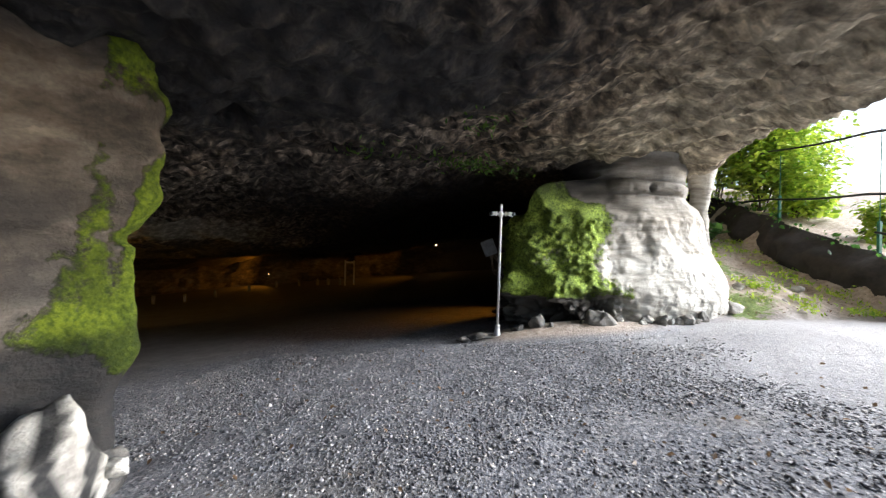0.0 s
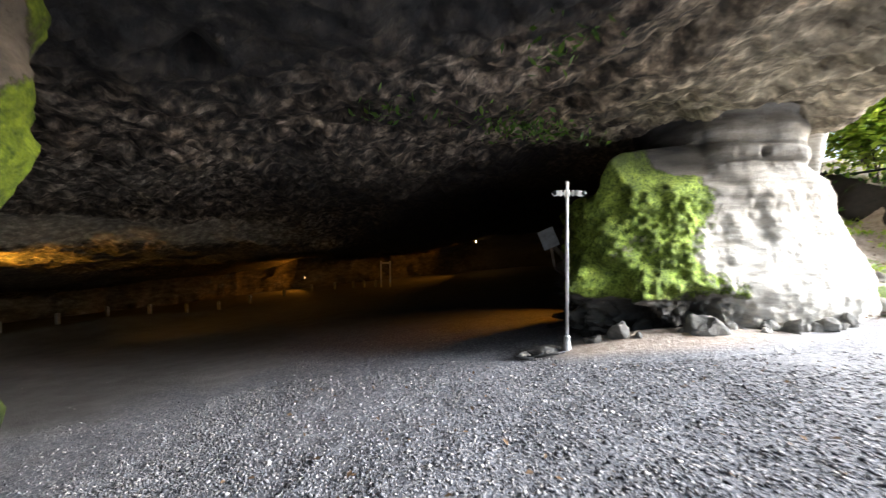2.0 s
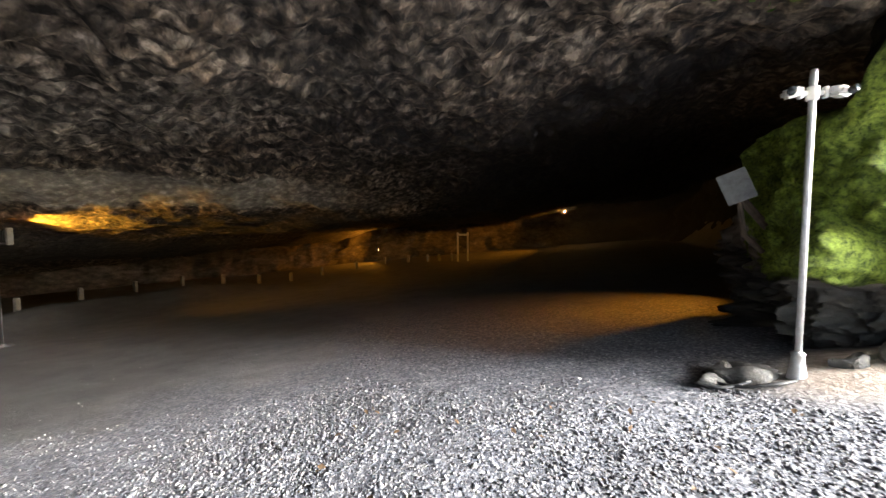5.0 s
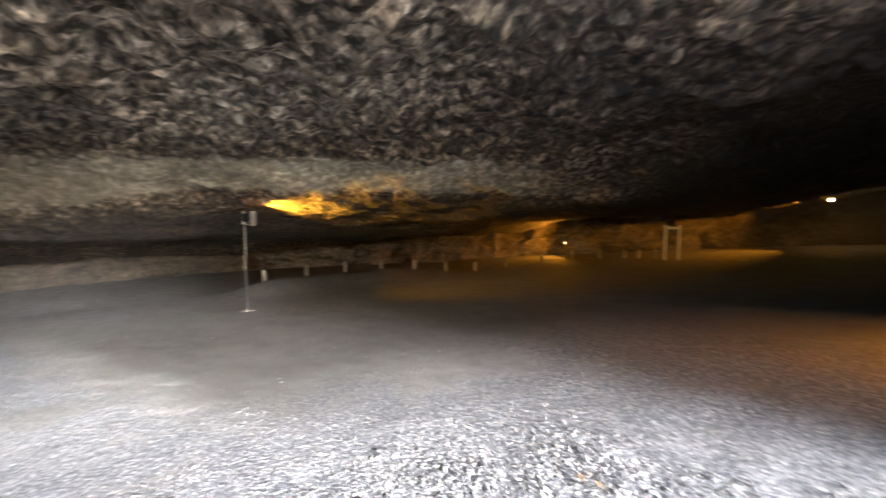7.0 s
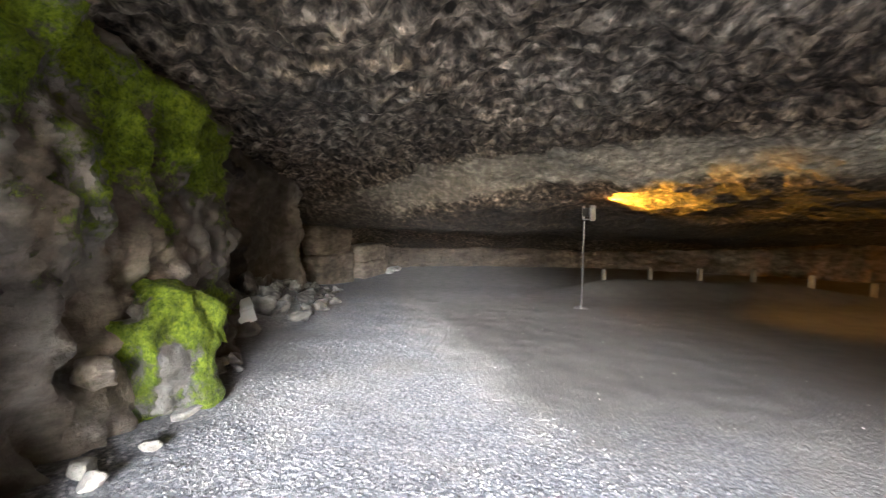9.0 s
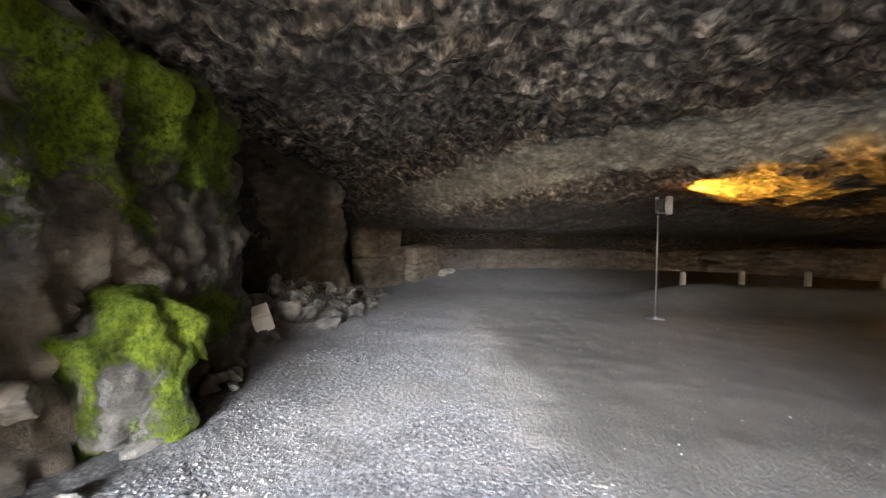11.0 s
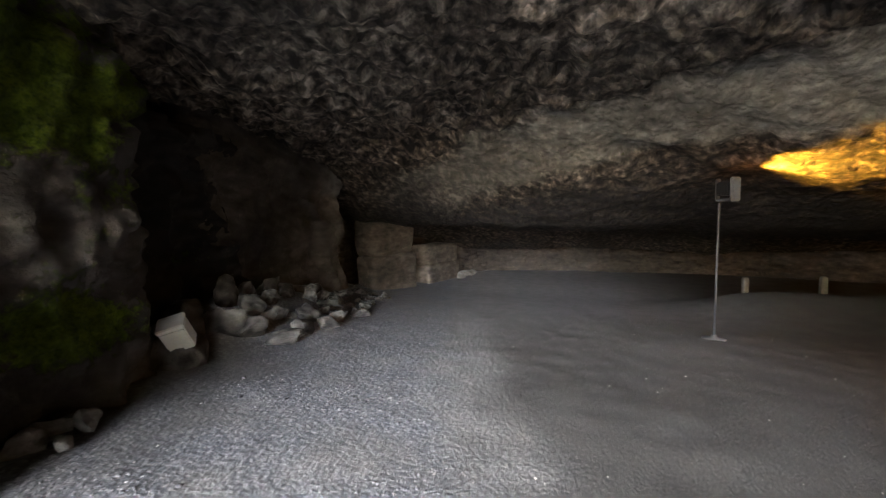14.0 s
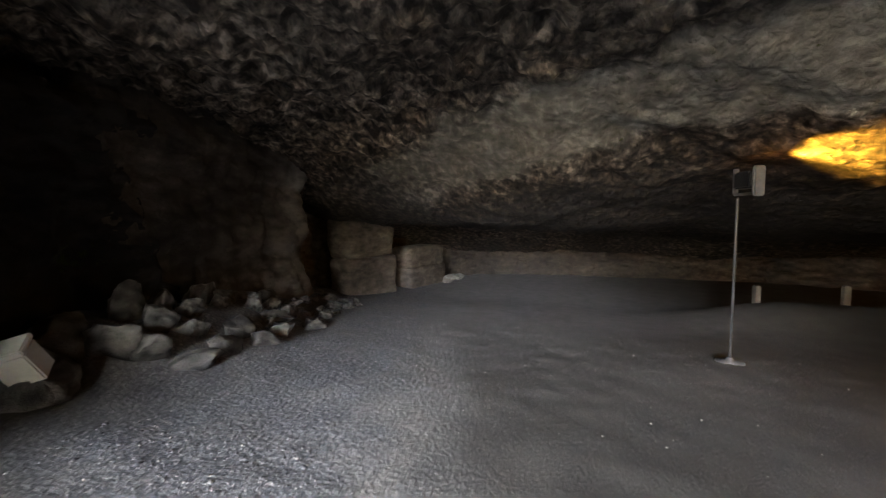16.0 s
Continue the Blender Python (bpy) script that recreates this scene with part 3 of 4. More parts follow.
def plain_masks(x, y, z, p):
    n = vnoise(p, 0.7, 95)
    # shade painted on the near stretch and back, light on the lit corner
    return {"moss": 0.25 * np.clip(n, 0, 1), "shade_stain": np.clip((0.5 + 0.5 * n) * step(-15.5, -13, x) + 0.5 * step(-20, -21.5, x), 0, 0.8), "pale": 0.35 * blob(x, y, -14.2, 2.4, 0.8, 0.5) * np.ones_like(z)}


rock_wall("wall_west", [(-10.2, 2.05), (-11.5, 2.2), (-13.2, 2.38), (-14.4, 2.42), (-14.7, 2.1), (-14.9, 1.5), (-16.0, 1.2), (-17.5, 1.4), (-19.0, 1.8), (-20.5, 2.9), (-22.2, 4.2), (-24.2, 7.5), (-24.6, 12), (-23.5, 17)], 0.09,
          lambda x, y, z: 0.05 * np.sin(z * 5), 0.16, plain_masks, WALL, "jointed rock wall with painted shade and one lightened corner", 60, 0.35, 0.14)
# darkness of the deep cave is painted on the far wall, stronger eastwards
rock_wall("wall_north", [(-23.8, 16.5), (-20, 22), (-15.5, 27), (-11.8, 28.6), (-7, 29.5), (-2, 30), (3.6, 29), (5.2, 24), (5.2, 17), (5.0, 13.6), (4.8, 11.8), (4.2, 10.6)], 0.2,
          lambda x, y, z: 0 * z, 0.3, lambda x, y, z, p: {"moss": 0 * z, "shade_stain": 0.4 + 0.5 * step(-3, 2, x), "pale": 0 * z}, WALL, "far rough cave wall lit by amber lamps", 30, 0.35, 0.1)


# ---- pillar ----
def pillar_mesh():
    a = np.linspace(0, 2 * math.pi, 640, endpoint=False)[None, :]
    z0, z1 = -0.5, 3.6
    z = np.linspace(z0, z1, 200)[:, None]
    foot = step(2.0, 0.5, z)
    knoll = np.exp(-((a - 3.98) / 0.12) ** 2)
    neck = step(2.1 + 0.78 * knoll, 2.72 + 0.42 * knoll, z)
    rx = 2.15 + 0.33 * foot - 0.86 * neck 
    ry = 1.55 + 0.35 * foot - 0.12 * neck 
    cx = 3.75 + 0.18 * foot + 0.5 * neck
    x = cx + rx * np.sign(np.cos(a)) * np.abs(np.cos(a)) ** 0.8
    y = 9.95 + 0 * z + ry * np.sign(np.sin(a)) * np.abs(np.sin(a)) ** 0.8
    zz = z + 0 * a
    p = np.stack([x, y, zz], -1)
    lumpy = step(2.6, 2.0, zz)
    w2, cv2 = worley(p, 6.0, 111)
    q = p * np.array((1, 1, 0.6))
    w, cv = worley(q + 0.25 * np.stack([vnoise(p, 2.0, 1), vnoise(p, 2.0, 2), vnoise(p, 2.0, 3)], -1), 2.6, 101)
    left = step(3.6, 2.6, x)
    crag = np.abs(fbm(p * np.array((1, 1, 0.75)), 1.6, 5, 151, 0.5)) - 0.32
    shag = np.abs(fbm(p, 5.0, 4, 161, 0.55)) - 0.3
    r = 0.1 * fbm(p, 0.9, 3, 121) + lumpy * ((0.02 + 0.08 * left) * (0.5 - w) * (0.3 + cv) + (0.07 + 0.26 * left) * crag + (0.03 + 0.06 * left) * shag + 0.05 * step(1.0, 0.4, zz) * (cv - 0.5)) + (1 - lumpy) * (0.03 * np.sin(zz * 16 + 1.2 * vnoise(p, 0.9, 7)) + 0.04 * fbm(p, 2.5, 4, 145))
    top = 2.32 + 0.62 * np.exp(-((a - 3.98) / 0.1) ** 2) + 0.1 * np.sin(9 * a + 1)
    n0 = vnoise(p, 2.4, 137)
    lobe = (0.52 * np.exp(-((a - 3.85) / 0.36) ** 2) + 0.2 * np.exp(-((a - 4.35) / 0.3) ** 2)) * step(top + 0.12, top - 0.2, zz) * step(0.35, 0.75, zz)
    ledge = -0.07 * np.exp(-((zz - 2.7 - 0.03 * np.sin(3 * a)) / 0.035) ** 2) * step(4.1, 4.3, a) * step(5.6, 5.2, a) - 0.07 * np.exp(-((zz - 3.02 - 0.04 * np.sin(2 * a)) / 0.025) ** 2)
    hole = 0.22 * np.exp(-(((x - 4.3) / 0.055) ** 2 + ((zz - 2.86) / 0.065) ** 2)) * (y < 9.9)
    under = (-0.22 + 0.4 * crag + 0.25 * shag + 0.16 * (cv2 - 0.5)) * step(0.85, 0.5, zz + 0.2 * n0) * step(4.4, 2.9, x)
    r = r + lobe - hole + under + ledge
    cut = np.stack([np.cos(a) + 0 * z, np.sin(a) + 0 * z], -1)
    x, y = x + r * cut[..., 0], y + r * cut[..., 1]
    n = vnoise(p, 1.3, 131)
    moss = ((0.95 + 0.5 * n) * step(4.0, 2.8, x + 0.35 * vnoise(p, 1.6, 133)) * step(0.35, 0.75, zz + 0.28 * n0) * step(top + 0.2, top, zz) + 0.3 * n * step(4.6, 3.6, x) * step(2.6, 2.4, zz) + 0.25 * step(4.0, 3.2, x) * step(2.6, 2.2, zz) * step(0.8, 1.6, zz)) * (y < 10.4)
    # shade painted on neck and back; darker undercut foot, grey patch and bands
    shade_stain = 0.5 * blob(x, zz, 3.6, 2.1, 0.3, 0.26) * (y < 9.5) + 0.85 * step(0.8, 0.5, zz + 0.25 * n0) * step(3.9, 2.9, x) + 0.6 * step(9.6, 10.6, y) + (0.42 + 0.25 * vnoise(p * np.array((0.4, 0.4, 4)), 1.5, 8)) * step(2.35, 2.6, zz) + 0.5 * step(2.5, 2.8, zz) * step(3.9, 2.9, x)
    # strong daylight on the lower right face, painted as a paler tone
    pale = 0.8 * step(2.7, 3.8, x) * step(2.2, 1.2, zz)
    return mesh_of("pillar", np.stack([x, y, zz], -1).reshape(-1, 3), grid_faces(200, 640, True), [PILLAR], True, {"moss": np.clip(moss, 0, 1), "shade_stain": np.clip(shade_stain, 0, 1), "pale": np.clip(pale, 0, 1)})


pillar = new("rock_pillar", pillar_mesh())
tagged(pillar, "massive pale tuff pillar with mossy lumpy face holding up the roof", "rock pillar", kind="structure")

# ---- building things ----
def part(name, bm, material, parent=None, label="", smooth=False):
    """Links a bmesh as one mesh object under a thing or a part."""
    me = bpy.data.meshes.new(name)
    bm.to_mesh(me)
    bm.free()
    me.materials.append(material)
    if smooth:
        me.polygons.foreach_set("use_smooth", [True] * len(me.polygons))
    ob = new(name, me)
    ob.parent = parent
    return tagged(ob, label)


def box(size, at=(0, 0, 0), bevel=0.006, turn=(0, 0, 0)):
    bm = bmesh.new()
    bmesh.ops.create_cube(bm, size=1, matrix=pose(*at, *turn) @ Matrix.Diagonal((*size, 1)))
    if bevel:
        bmesh.ops.bevel(bm, geom=bm.edges[:], offset=bevel, segments=2, affect="EDGES")
    return bm


def lathe(profile, at=(0, 0, 0), sides=20, turn=(0, 0, 0)):
    """A turned body from (radius, height) pairs."""
    bm = bmesh.new()
    rings = [[bm.verts.new((r * math.cos(2 * math.pi * k / sides), r * math.sin(2 * math.pi * k / sides), h)) for k in range(sides)] for r, h in profile]
    for a, b in zip(rings, rings[1:]):
        for k in range(sides):
            bm.faces.new((a[k], a[(k + 1) % sides], b[(k + 1) % sides], b[k]))
    bm.faces.new(rings[0][::-1])
    bm.faces.new(rings[-1])
    bm.transform(pose(*at, *turn))
    return bm


def tube(points, radius, sides=8):
    """A round bar along points."""
    bm = bmesh.new()
    pts = [Vector(p) for p in points]
    rings = []
    for i, p in enumerate(pts):
        d = (pts[min(i + 1, len(pts) - 1)] - pts[max(i - 1, 0)]).normalized()
        u = d.orthogonal().normalized() if abs(d.z) > 0.9 else d.cross(Vector((0, 0, 1))).normalized()
        v = d.cross(u)
        rings.append([bm.verts.new(p + radius * (math.cos(2 * math.pi * k / sides) * u + math.sin(2 * math.pi * k / sides) * v)) for k in range(sides)])
    for a, b in zip(rings, rings[1:]):
        for k in range(sides):
            bm.faces.new((a[k], a[(k + 1) % sides], b[(k + 1) % sides], b[k]))
    bm.faces.new(rings[0][::-1])
    bm.faces.new(rings[-1])
    bmesh.ops.recalc_face_normals(bm, faces=bm.faces[:])
    return bm


def thing(name, m, label, category, group="", kind=""):
    ob = new(name)
    ob.matrix_world = m
    return tagged(ob, label, category, group, kind)


def gz(x, y):
    return float(ground_z(x, y))


# ---- pole with two camera heads ----
px, py = 1.06, 7.88
pz = gz(px, py) - 0.02
pole = thing("camera_pole", pose(px, py, pz, 0, 0.6, 8), "galvanised steel pole with two white camera heads", "pole")
part("shaft", lathe([(0.025, 0.1), (0.025, 2.54), (0.022, 2.57)], sides=18), GALV, pole, smooth=True)
part("base", lathe([(0.125, 0.0), (0.125, 0.025), (0.075, 0.035), (0.066, 0.1), (0.05, 0.2), (0.046, 0.26), (0.05, 0.265), (0.05, 0.285), (0.031, 0.3)], sides=20), GALV, pole, "flared cast base", True)
for k in range(4):
    part("bolt", lathe([(0.011, 0.0), (0.011, 0.02)], (0.1 * math.cos(k * 1.571 + 0.78), 0.1 * math.sin(k * 1.571 + 0.78), 0.024), 6), GALV, pole)
part("collar", lathe([(0.04, 2.33), (0.044, 2.335), (0.044, 2.43), (0.04, 2.435)], sides=18), WHITE, pole, smooth=True)
part("crossbar", box((0.34, 0.03, 0.04), (0, 0, 2.385)), GALV, pole)
for side in (-1, 1):
    head = part("camera_head", box((0.12, 0.13, 0.075), (side * 0.17, -0.03, 2.385), 0.02, (8, side * 12, side * 14)), WHITE, pole, "white camera housing")
    part("lens", lathe([(0.028, 0), (0.03, 0.02), (0.03, 0.05), (0.024, 0.055)], (side * 0.205, -0.08, 2.375), 14, (75, 0, side * 24)), GLASS_DARK, head, smooth=True)
    part("bracket", box((0.03, 0.05, 0.09), (side * 0.09, 0, 2.39)), WHITE, pole)


# ---- loose rock ----
def boulder(size, at, seed, material=BOULDER, label="rough grey boulder", moss=0.0, pale=0.0, shade_stain=0.0, group="", name="boulder", sub=4, turn=0.0, sink=0.3, streaked=0.0):
    bm = bmesh.new()
    bmesh.ops.create_icosphere(bm, subdivisions=sub, radius=1)
    co = np.array([v.co for v in bm.verts])
    off = np.array((seed * 3.7, seed * 1.3, seed * 0.7))
    cut = np.random.default_rng(seed + 500)
    for k in range(16):
        d = cut.normal(size=3)
        d /= np.linalg.norm(d)
        over = np.clip(co @ d - cut.uniform(0.42, 0.8), 0, None)
        co = co - 0.97 * over[:, None] * d
    co = co * (1.3 + 0.24 * fbm(co + off, 1.8, 5, seed, 0.6))[:, None]
    co = co * np.array(size) * 0.5 * 1.25
    up = np.clip(co[:, 2] / (0.5 * size[2]), -1, 1)
    n = vnoise(co * 6 / max(size), 1.0, seed)
    for v, c in zip(bm.verts, co):
        v.co = c
    ob = part(name, bm, material, None, label, True)
    # dark tone grows towards the underside, besides the black streaks
    for key, val in (("moss", moss * (0.75 + 0.5 * n + 0.2 * up)), ("pale", pale * (0.7 + 0.6 * n)), ("shade_stain", shade_stain * (0.8 - 0.35 * up + 0.5 * n) + streaked * step(-0.12, 0.1, np.sin(21 * co[:, 0] + 13 * co[:, 1] + 2.5 * vnoise(co * 3.0, 1.0, seed + 1))))):
        a = ob.data.attributes.new(key, "FLOAT", "POINT")
        a.data.foreach_set("value", np.clip(val, 0, 1).astype(np.float32))
    x, y = at[:2]
    z = at[2] if len(at) > 2 else gz(x, y) + size[2] * (0.5 - sink)
    ob.matrix_world = pose(x, y, z, 0, 0, turn)
    return tagged(ob, "", "rock", group)


boulder((0.6, 0.6, 0.98), (-2.6, 2.66), 3, label="pale grey boulder with black stains at the wall foot", pale=0.7, shade_stain=0.0, streaked=1.0, turn=20)
boulder((0.5, 0.5, 0.5), (-2.95, 2.2), 4, label="dark rock lying at the wall foot", shade_stain=0.8)
boulder((0.16, 0.09, 0.1), (-2.3, 2.98, gz(-2.3, 2.98) + 0.28), 5, label="small white stone lying on dark rock", pale=1.0, name="stone", sub=3)
boulder((0.4, 0.4, 0.5), (-2.6, 3.15), 6, label="dark wet rock under the mossy nose of the wall", shade_stain=1.0)
MOSSY_AT = (-6.18, 3.22)
boulder((0.2, 0.24, 0.17), (-5.38, 3.22, -0.2), 8, WALL, label="rounded pinkish rock set in the wall foot", pale=0.2)
STONES = ((-7.02, 3.3, 0.32, 0.15), (-7.1, 3.5, 0.2, 0.12), (-7.36, 3.36, 0.28, 0.16), (-7.22, 3.24, 0.22, 0.15), (-5.92, 3.54, 0.36, 0.09), (-4.97, 3.42, 0.26, 0.1), (-4.84, 3.55, 0.2, 0.1), (-5.3, 3.6, 0.16, 0.08))
for i, (x, y, sx, sz) in enumerate(STONES):
    boulder((0.8 * sx, sx * 0.5, 0.8 * sz), (x, y), 20 + i, label="flat white stone lying on the gravel", pale=0.08, group="white stones by the wall", name="stone", sub=3, turn=40 * i, sink=0.2)
heap = random.Random(5)
for i in range(46):
    x = -9.3 - 0.145 * i + heap.uniform(-0.15, 0.15)
    big = step(-13.5, -10.5, x)
    s = heap.uniform(0.26, 0.46) * (1.0 if i % 4 else 1.3) * (0.6 + 0.45 * big)
    y = (2.45, 2.8, 3.2, 3.55)[i % 4] - 0.1 * max(0.0, -12 - x) + heap.uniform(-0.1, 0.12)
    boulder((s * heap.uniform(0.8, 1.3), s * heap.uniform(0.6, 0.9), s * heap.uniform(0.5, 0.95)), (x, y), 140 + i, label="grey fallen block in the heap along the wall", group="rock heap", sub=4, turn=heap.uniform(0, 360), sink=0.38, shade_stain=0.95)
for i, (x, y) in enumerate(((-21.6, 4.6), (-21.1, 4.5), (-22.0, 4.9))):
    boulder((0.6, 0.4, 0.25), (x, y), 180 + i, label="pale flat stone by the back wall", pale=0.7, group="stones by the back wall", name="stone", sub=3)
foot = random.Random(8)
for i in range(20):
    x = 1.5 + 0.19 * i
    s = foot.uniform(0.14, 0.32) * (1.2 if x < 3.2 else 0.8)
    boulder((s * 1.1, s * 0.9, s * foot.uniform(0.9, 1.5)), (x, 8.1 - 0.22 * math.sin(0.8 * (x - 1.6) + 0.3) + foot.uniform(-0.12, 0.1)), 60 + i, label="broken dark rock at the foot of the pillar", shade_stain=foot.uniform(0.5, 1.0) if x < 3.3 else 0.2, pale=0.3 if x > 3.3 else 0.0, group="rocks round the pillar", sub=4, turn=50 * i, sink=0.25)
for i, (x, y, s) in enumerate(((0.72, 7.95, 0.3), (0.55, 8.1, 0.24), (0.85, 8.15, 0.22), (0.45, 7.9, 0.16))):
    boulder((s * 1.4, s, s * 0.55), (x, y), 80 + i, label="black stone lying beside the pole", shade_stain=1.0, group="black stones by the pole", name="stone", sub=3, turn=70 * i)
for i, (x, y, s) in enumerate(((6.0, 8.6, 0.4), (6.9, 9.7, 0.25), (7.4, 9.0, 0.2), (6.2, 9.6, 0.35), (8.1, 9.6, 0.28))):
    boulder((s, s * 0.8, s * 0.6), (x, y), 90 + i, label="stone half buried in the earth bank", pale=0.4, group="bank stones", name="stone", sub=3, turn=30 * i)


def rock_block(size, at, turn, seed, label):
    """A squared block of cut rock with worn edges."""
    bm = bmesh.new()
    bmesh.ops.create_cube(bm, size=1)
    bmesh.ops.subdivide_edges(bm, edges=bm.edges[:], cuts=14, use_grid_fill=True)
    co = np.array([v.co for v in bm.verts]) * 2
    rr = np.linalg.norm(np.abs(co) ** 5, axis=1) ** (1 / 5)
    co = co / np.maximum(rr, 1e-6)[:, None] * np.abs(co).max(axis=1)[:, None]
    co = co * np.array(size) * 0.5
    co = co * (1 + 0.08 * fbm(co + seed * 3.1, 1.2, 5, seed, 0.6))[:, None]
    for v, c in zip(bm.verts, co):
        v.co = c
    ob = part("rock_block", bm, WALL, None, label, True)
    n = vnoise(co, 1.1, seed)
    for key, val in (("moss", 0 * n), ("pale", 0.06 + 0.1 * n), ("shade_stain", 0.25 - 0.1 * n)):
        a = ob.data.attributes.new(key, "FLOAT", "POINT")
        a.data.foreach_set("value", np.clip(val, 0, 1).astype(np.float32))
    ob.matrix_world = pose(*at, 0, 0, turn)
    return tagged(ob, "", "rock", "cut blocks in the alcove")


def mossy_slab():
    """A leaning angular boulder, undercut on one side, with moss on its face."""
    bm = bmesh.new()
    bmesh.ops.create_cube(bm, size=1)
    bmesh.ops.subdivide_edges(bm, edges=bm.edges[:], cuts=26, use_grid_fill=True)
    co = np.array([v.co for v in bm.verts]) * 2
    rr = np.linalg.norm(np.abs(co) ** 9, axis=1) ** (1 / 9)
    co = co / rr[:, None] * np.abs(co).max(axis=1)[:, None] * np.array((0.46, 0.34, 0.47))
    west, low = np.clip(-co[:, 0] / 0.45, -1, 1), step(0.05, -0.15, co[:, 2])
    co[:, 0] += 0.26 * low * step(0.0, 0.9, west)
    co[:, 2] -= 0.16 * step(0.1, 0.5, co[:, 2]) * step(-0.1, -1.0, west) + 0.1 * step(0.6, 1.0, west) * (co[:, 2] > 0)
    co[:, 1] += 0.18 * np.clip(-co[:, 2], -0.2, 0.5)
    co = co + (0.1 * fbm(co, 2.2, 5, 7, 0.6))[:, None] * co / np.linalg.norm(co, axis=1)[:, None]
    for v, c in zip(bm.verts, co):
        v.co = c
    ob = part("boulder", bm, BOULDER, None, "bright green mossy angular boulder against the wall", True)
    n = vnoise(co, 3.0, 9)
    # the undercut's shade is added to the dark tone
    for key, val in (("moss", 0.66 + 0.6 * n), ("pale", 0.05 - 0.1 * n), ("shade_stain", 0.5 + 0.4 * low * step(0.2, 0.8, west))):
        a = ob.data.attributes.new(key, "FLOAT", "POINT")
        a.data.foreach_set("value", np.clip(val, 0, 1).astype(np.float32))
    ob.matrix_world = pose(*MOSSY_AT, gz(*MOSSY_AT) + 0.5, 0, 0, -12)
    return tagged(ob, "", "rock")


mossy_slab()
za = gz(-17.6, 2.5)
rock_block((1.95, 0.9, 1.2), (-17.75, 2.55, za + 0.5), 151, 1, "pale squared rock block at the floor of the alcove")
rock_block((1.9, 0.85, 1.35), (-17.72, 2.52, za + 1.74), 151, 2, "pale rounded rock block resting on another block")
rock_block((2.2, 0.9, 0.85), (-20.3, 3.72, za + 0.2), 158, 3, "grey squared rock block beyond a dark gap")
rock_block((2.1, 0.85, 0.7), (-20.3, 3.7, za + 0.92), 158, 4, "grey worn rock block resting on another block")


# slim column of rock behind the pillar
def slim_column(x0, y0, r0, label):
    a = np.linspace(0, 2 * math.pi, 60, endpoint=False)[None, :]
    zb = gz(x0, y0) - 0.3
    z = np.linspace(zb, 4.0, 60)[:, None]
    v = (z - zb) / (4.0 - zb)
    r = r0 * (0.75 + 0.6 * (2 * v - 1) ** 2) + 0 * a
    p = np.stack([x0 + r * np.cos(a), y0 + r * np.sin(a), z + 0 * a], -1)
    r = r + 0.06 * fbm(p, 1.6, 3, 8)
    q = np.stack([x0 + r * np.cos(a), y0 + r * np.sin(a), z + 0 * a], -1)
    ob = new("rock_column", mesh_of("rock_column", q.reshape(-1, 3), grid_faces(60, 60, True), [PILLAR], True, {"moss": 0 * r, "shade_stain": 0 * r, "pale": 0.3 + 0 * r}))
    return tagged(ob, label, "rock pillar", kind="structure")


slim_column(7.5, 12.2, 0.3, "slim pale rock column beside the large pillar")

# ---- floodlight on a stand ----
sx, sy = -11.54, 9.43
stand = thing("floodlight_stand", pose(sx, sy, gz(sx, sy), 0, 0, 12), "thin steel stand with an upturned floodlight in a white bracket", "floodlight")
part("base_plate", lathe([(0.16, 0), (0.16, 0.012), (0.05, 0.02), (0.04, 0.06)], sides=24), STEEL_DULL, stand, smooth=True)
part("pole", lathe([(0.016, 0.02), (0.016, 2.0), (0.012, 2.02)], sides=12), STEEL_DARK, stand, smooth=True)
part("bracket", box((0.36, 0.04, 0.03), (0.13, 0, 2.06)), STEEL_DULL, stand)
part("bracket_arm", box((0.035, 0.06, 0.3), (-0.04, 0, 2.22)), STEEL_DULL, stand)
part("bracket_arm", box((0.05, 0.14, 0.34), (0.3, 0, 2.2), 0.015), STEEL_DULL, stand)
lampbody = part("lamp_housing", box((0.25, 0.14, 0.2), (0.13, 0.0, 2.22), 0.02), BLACK, stand, "dark floodlight housing")
part("lamp_window", box((0.2, 0.012, 0.15), (0.13, 0.074, 2.22), 0.003), glow("amber_lamp_glass", AMBER, 2.0), lampbody)


def amber_lamp(name, at, target, power, size, spread=170, col=AMBER):
    d = bpy.data.lights.new(name, "AREA")
    d.energy, d.color, d.size, d.spread = power, col, size, radians(spread)
    ob = new(name, d)
    ob.matrix_world = look(at, target)
    return ob


amber_lamp("stand_lamp_light", (sx + 0.15, sy + 0.3, gz(sx, sy) + 2.24), (sx + 0.8, sy + 2.4, gz(sx, sy) + 2.7), 17.0, 0.14, 100, (1.0, 0.45, 0.03))


# ---- wall lamps ----
def wall_lamp(at, target, power, label, strength, spread=170):
    ob = thing("cave_lamp", look(at, target) @ pose(0, 0, 0, 90, 0, 0), label, "lamp", "amber cave lamps")
    part("back_plate", box((0.2, 0.03, 0.2), (0, -0.1, 0), 0.008), BLACK, ob)
    part("housing", box((0.24, 0.1, 0.16), (0, -0.04, 0), 0.02), BLACK, ob)
    part("stalk", tube([(0, -0.1, -0.06), (0, -0.16, -0.3), (0, -0.16, -0.55)], 0.02), BLACK, ob)
    part("glass", box((0.17, 0.03, 0.1), (0, 0.03, 0), 0.012), glow("lamp_glass_lit", (1.0, 0.6, 0.2), strength), ob)
    d = (Vector(target) - Vector(at)).normalized()
    amber_lamp("cave_lamp_light", tuple(Vector(at) + d * 0.12), target, power, 0.15, spread)
    return ob


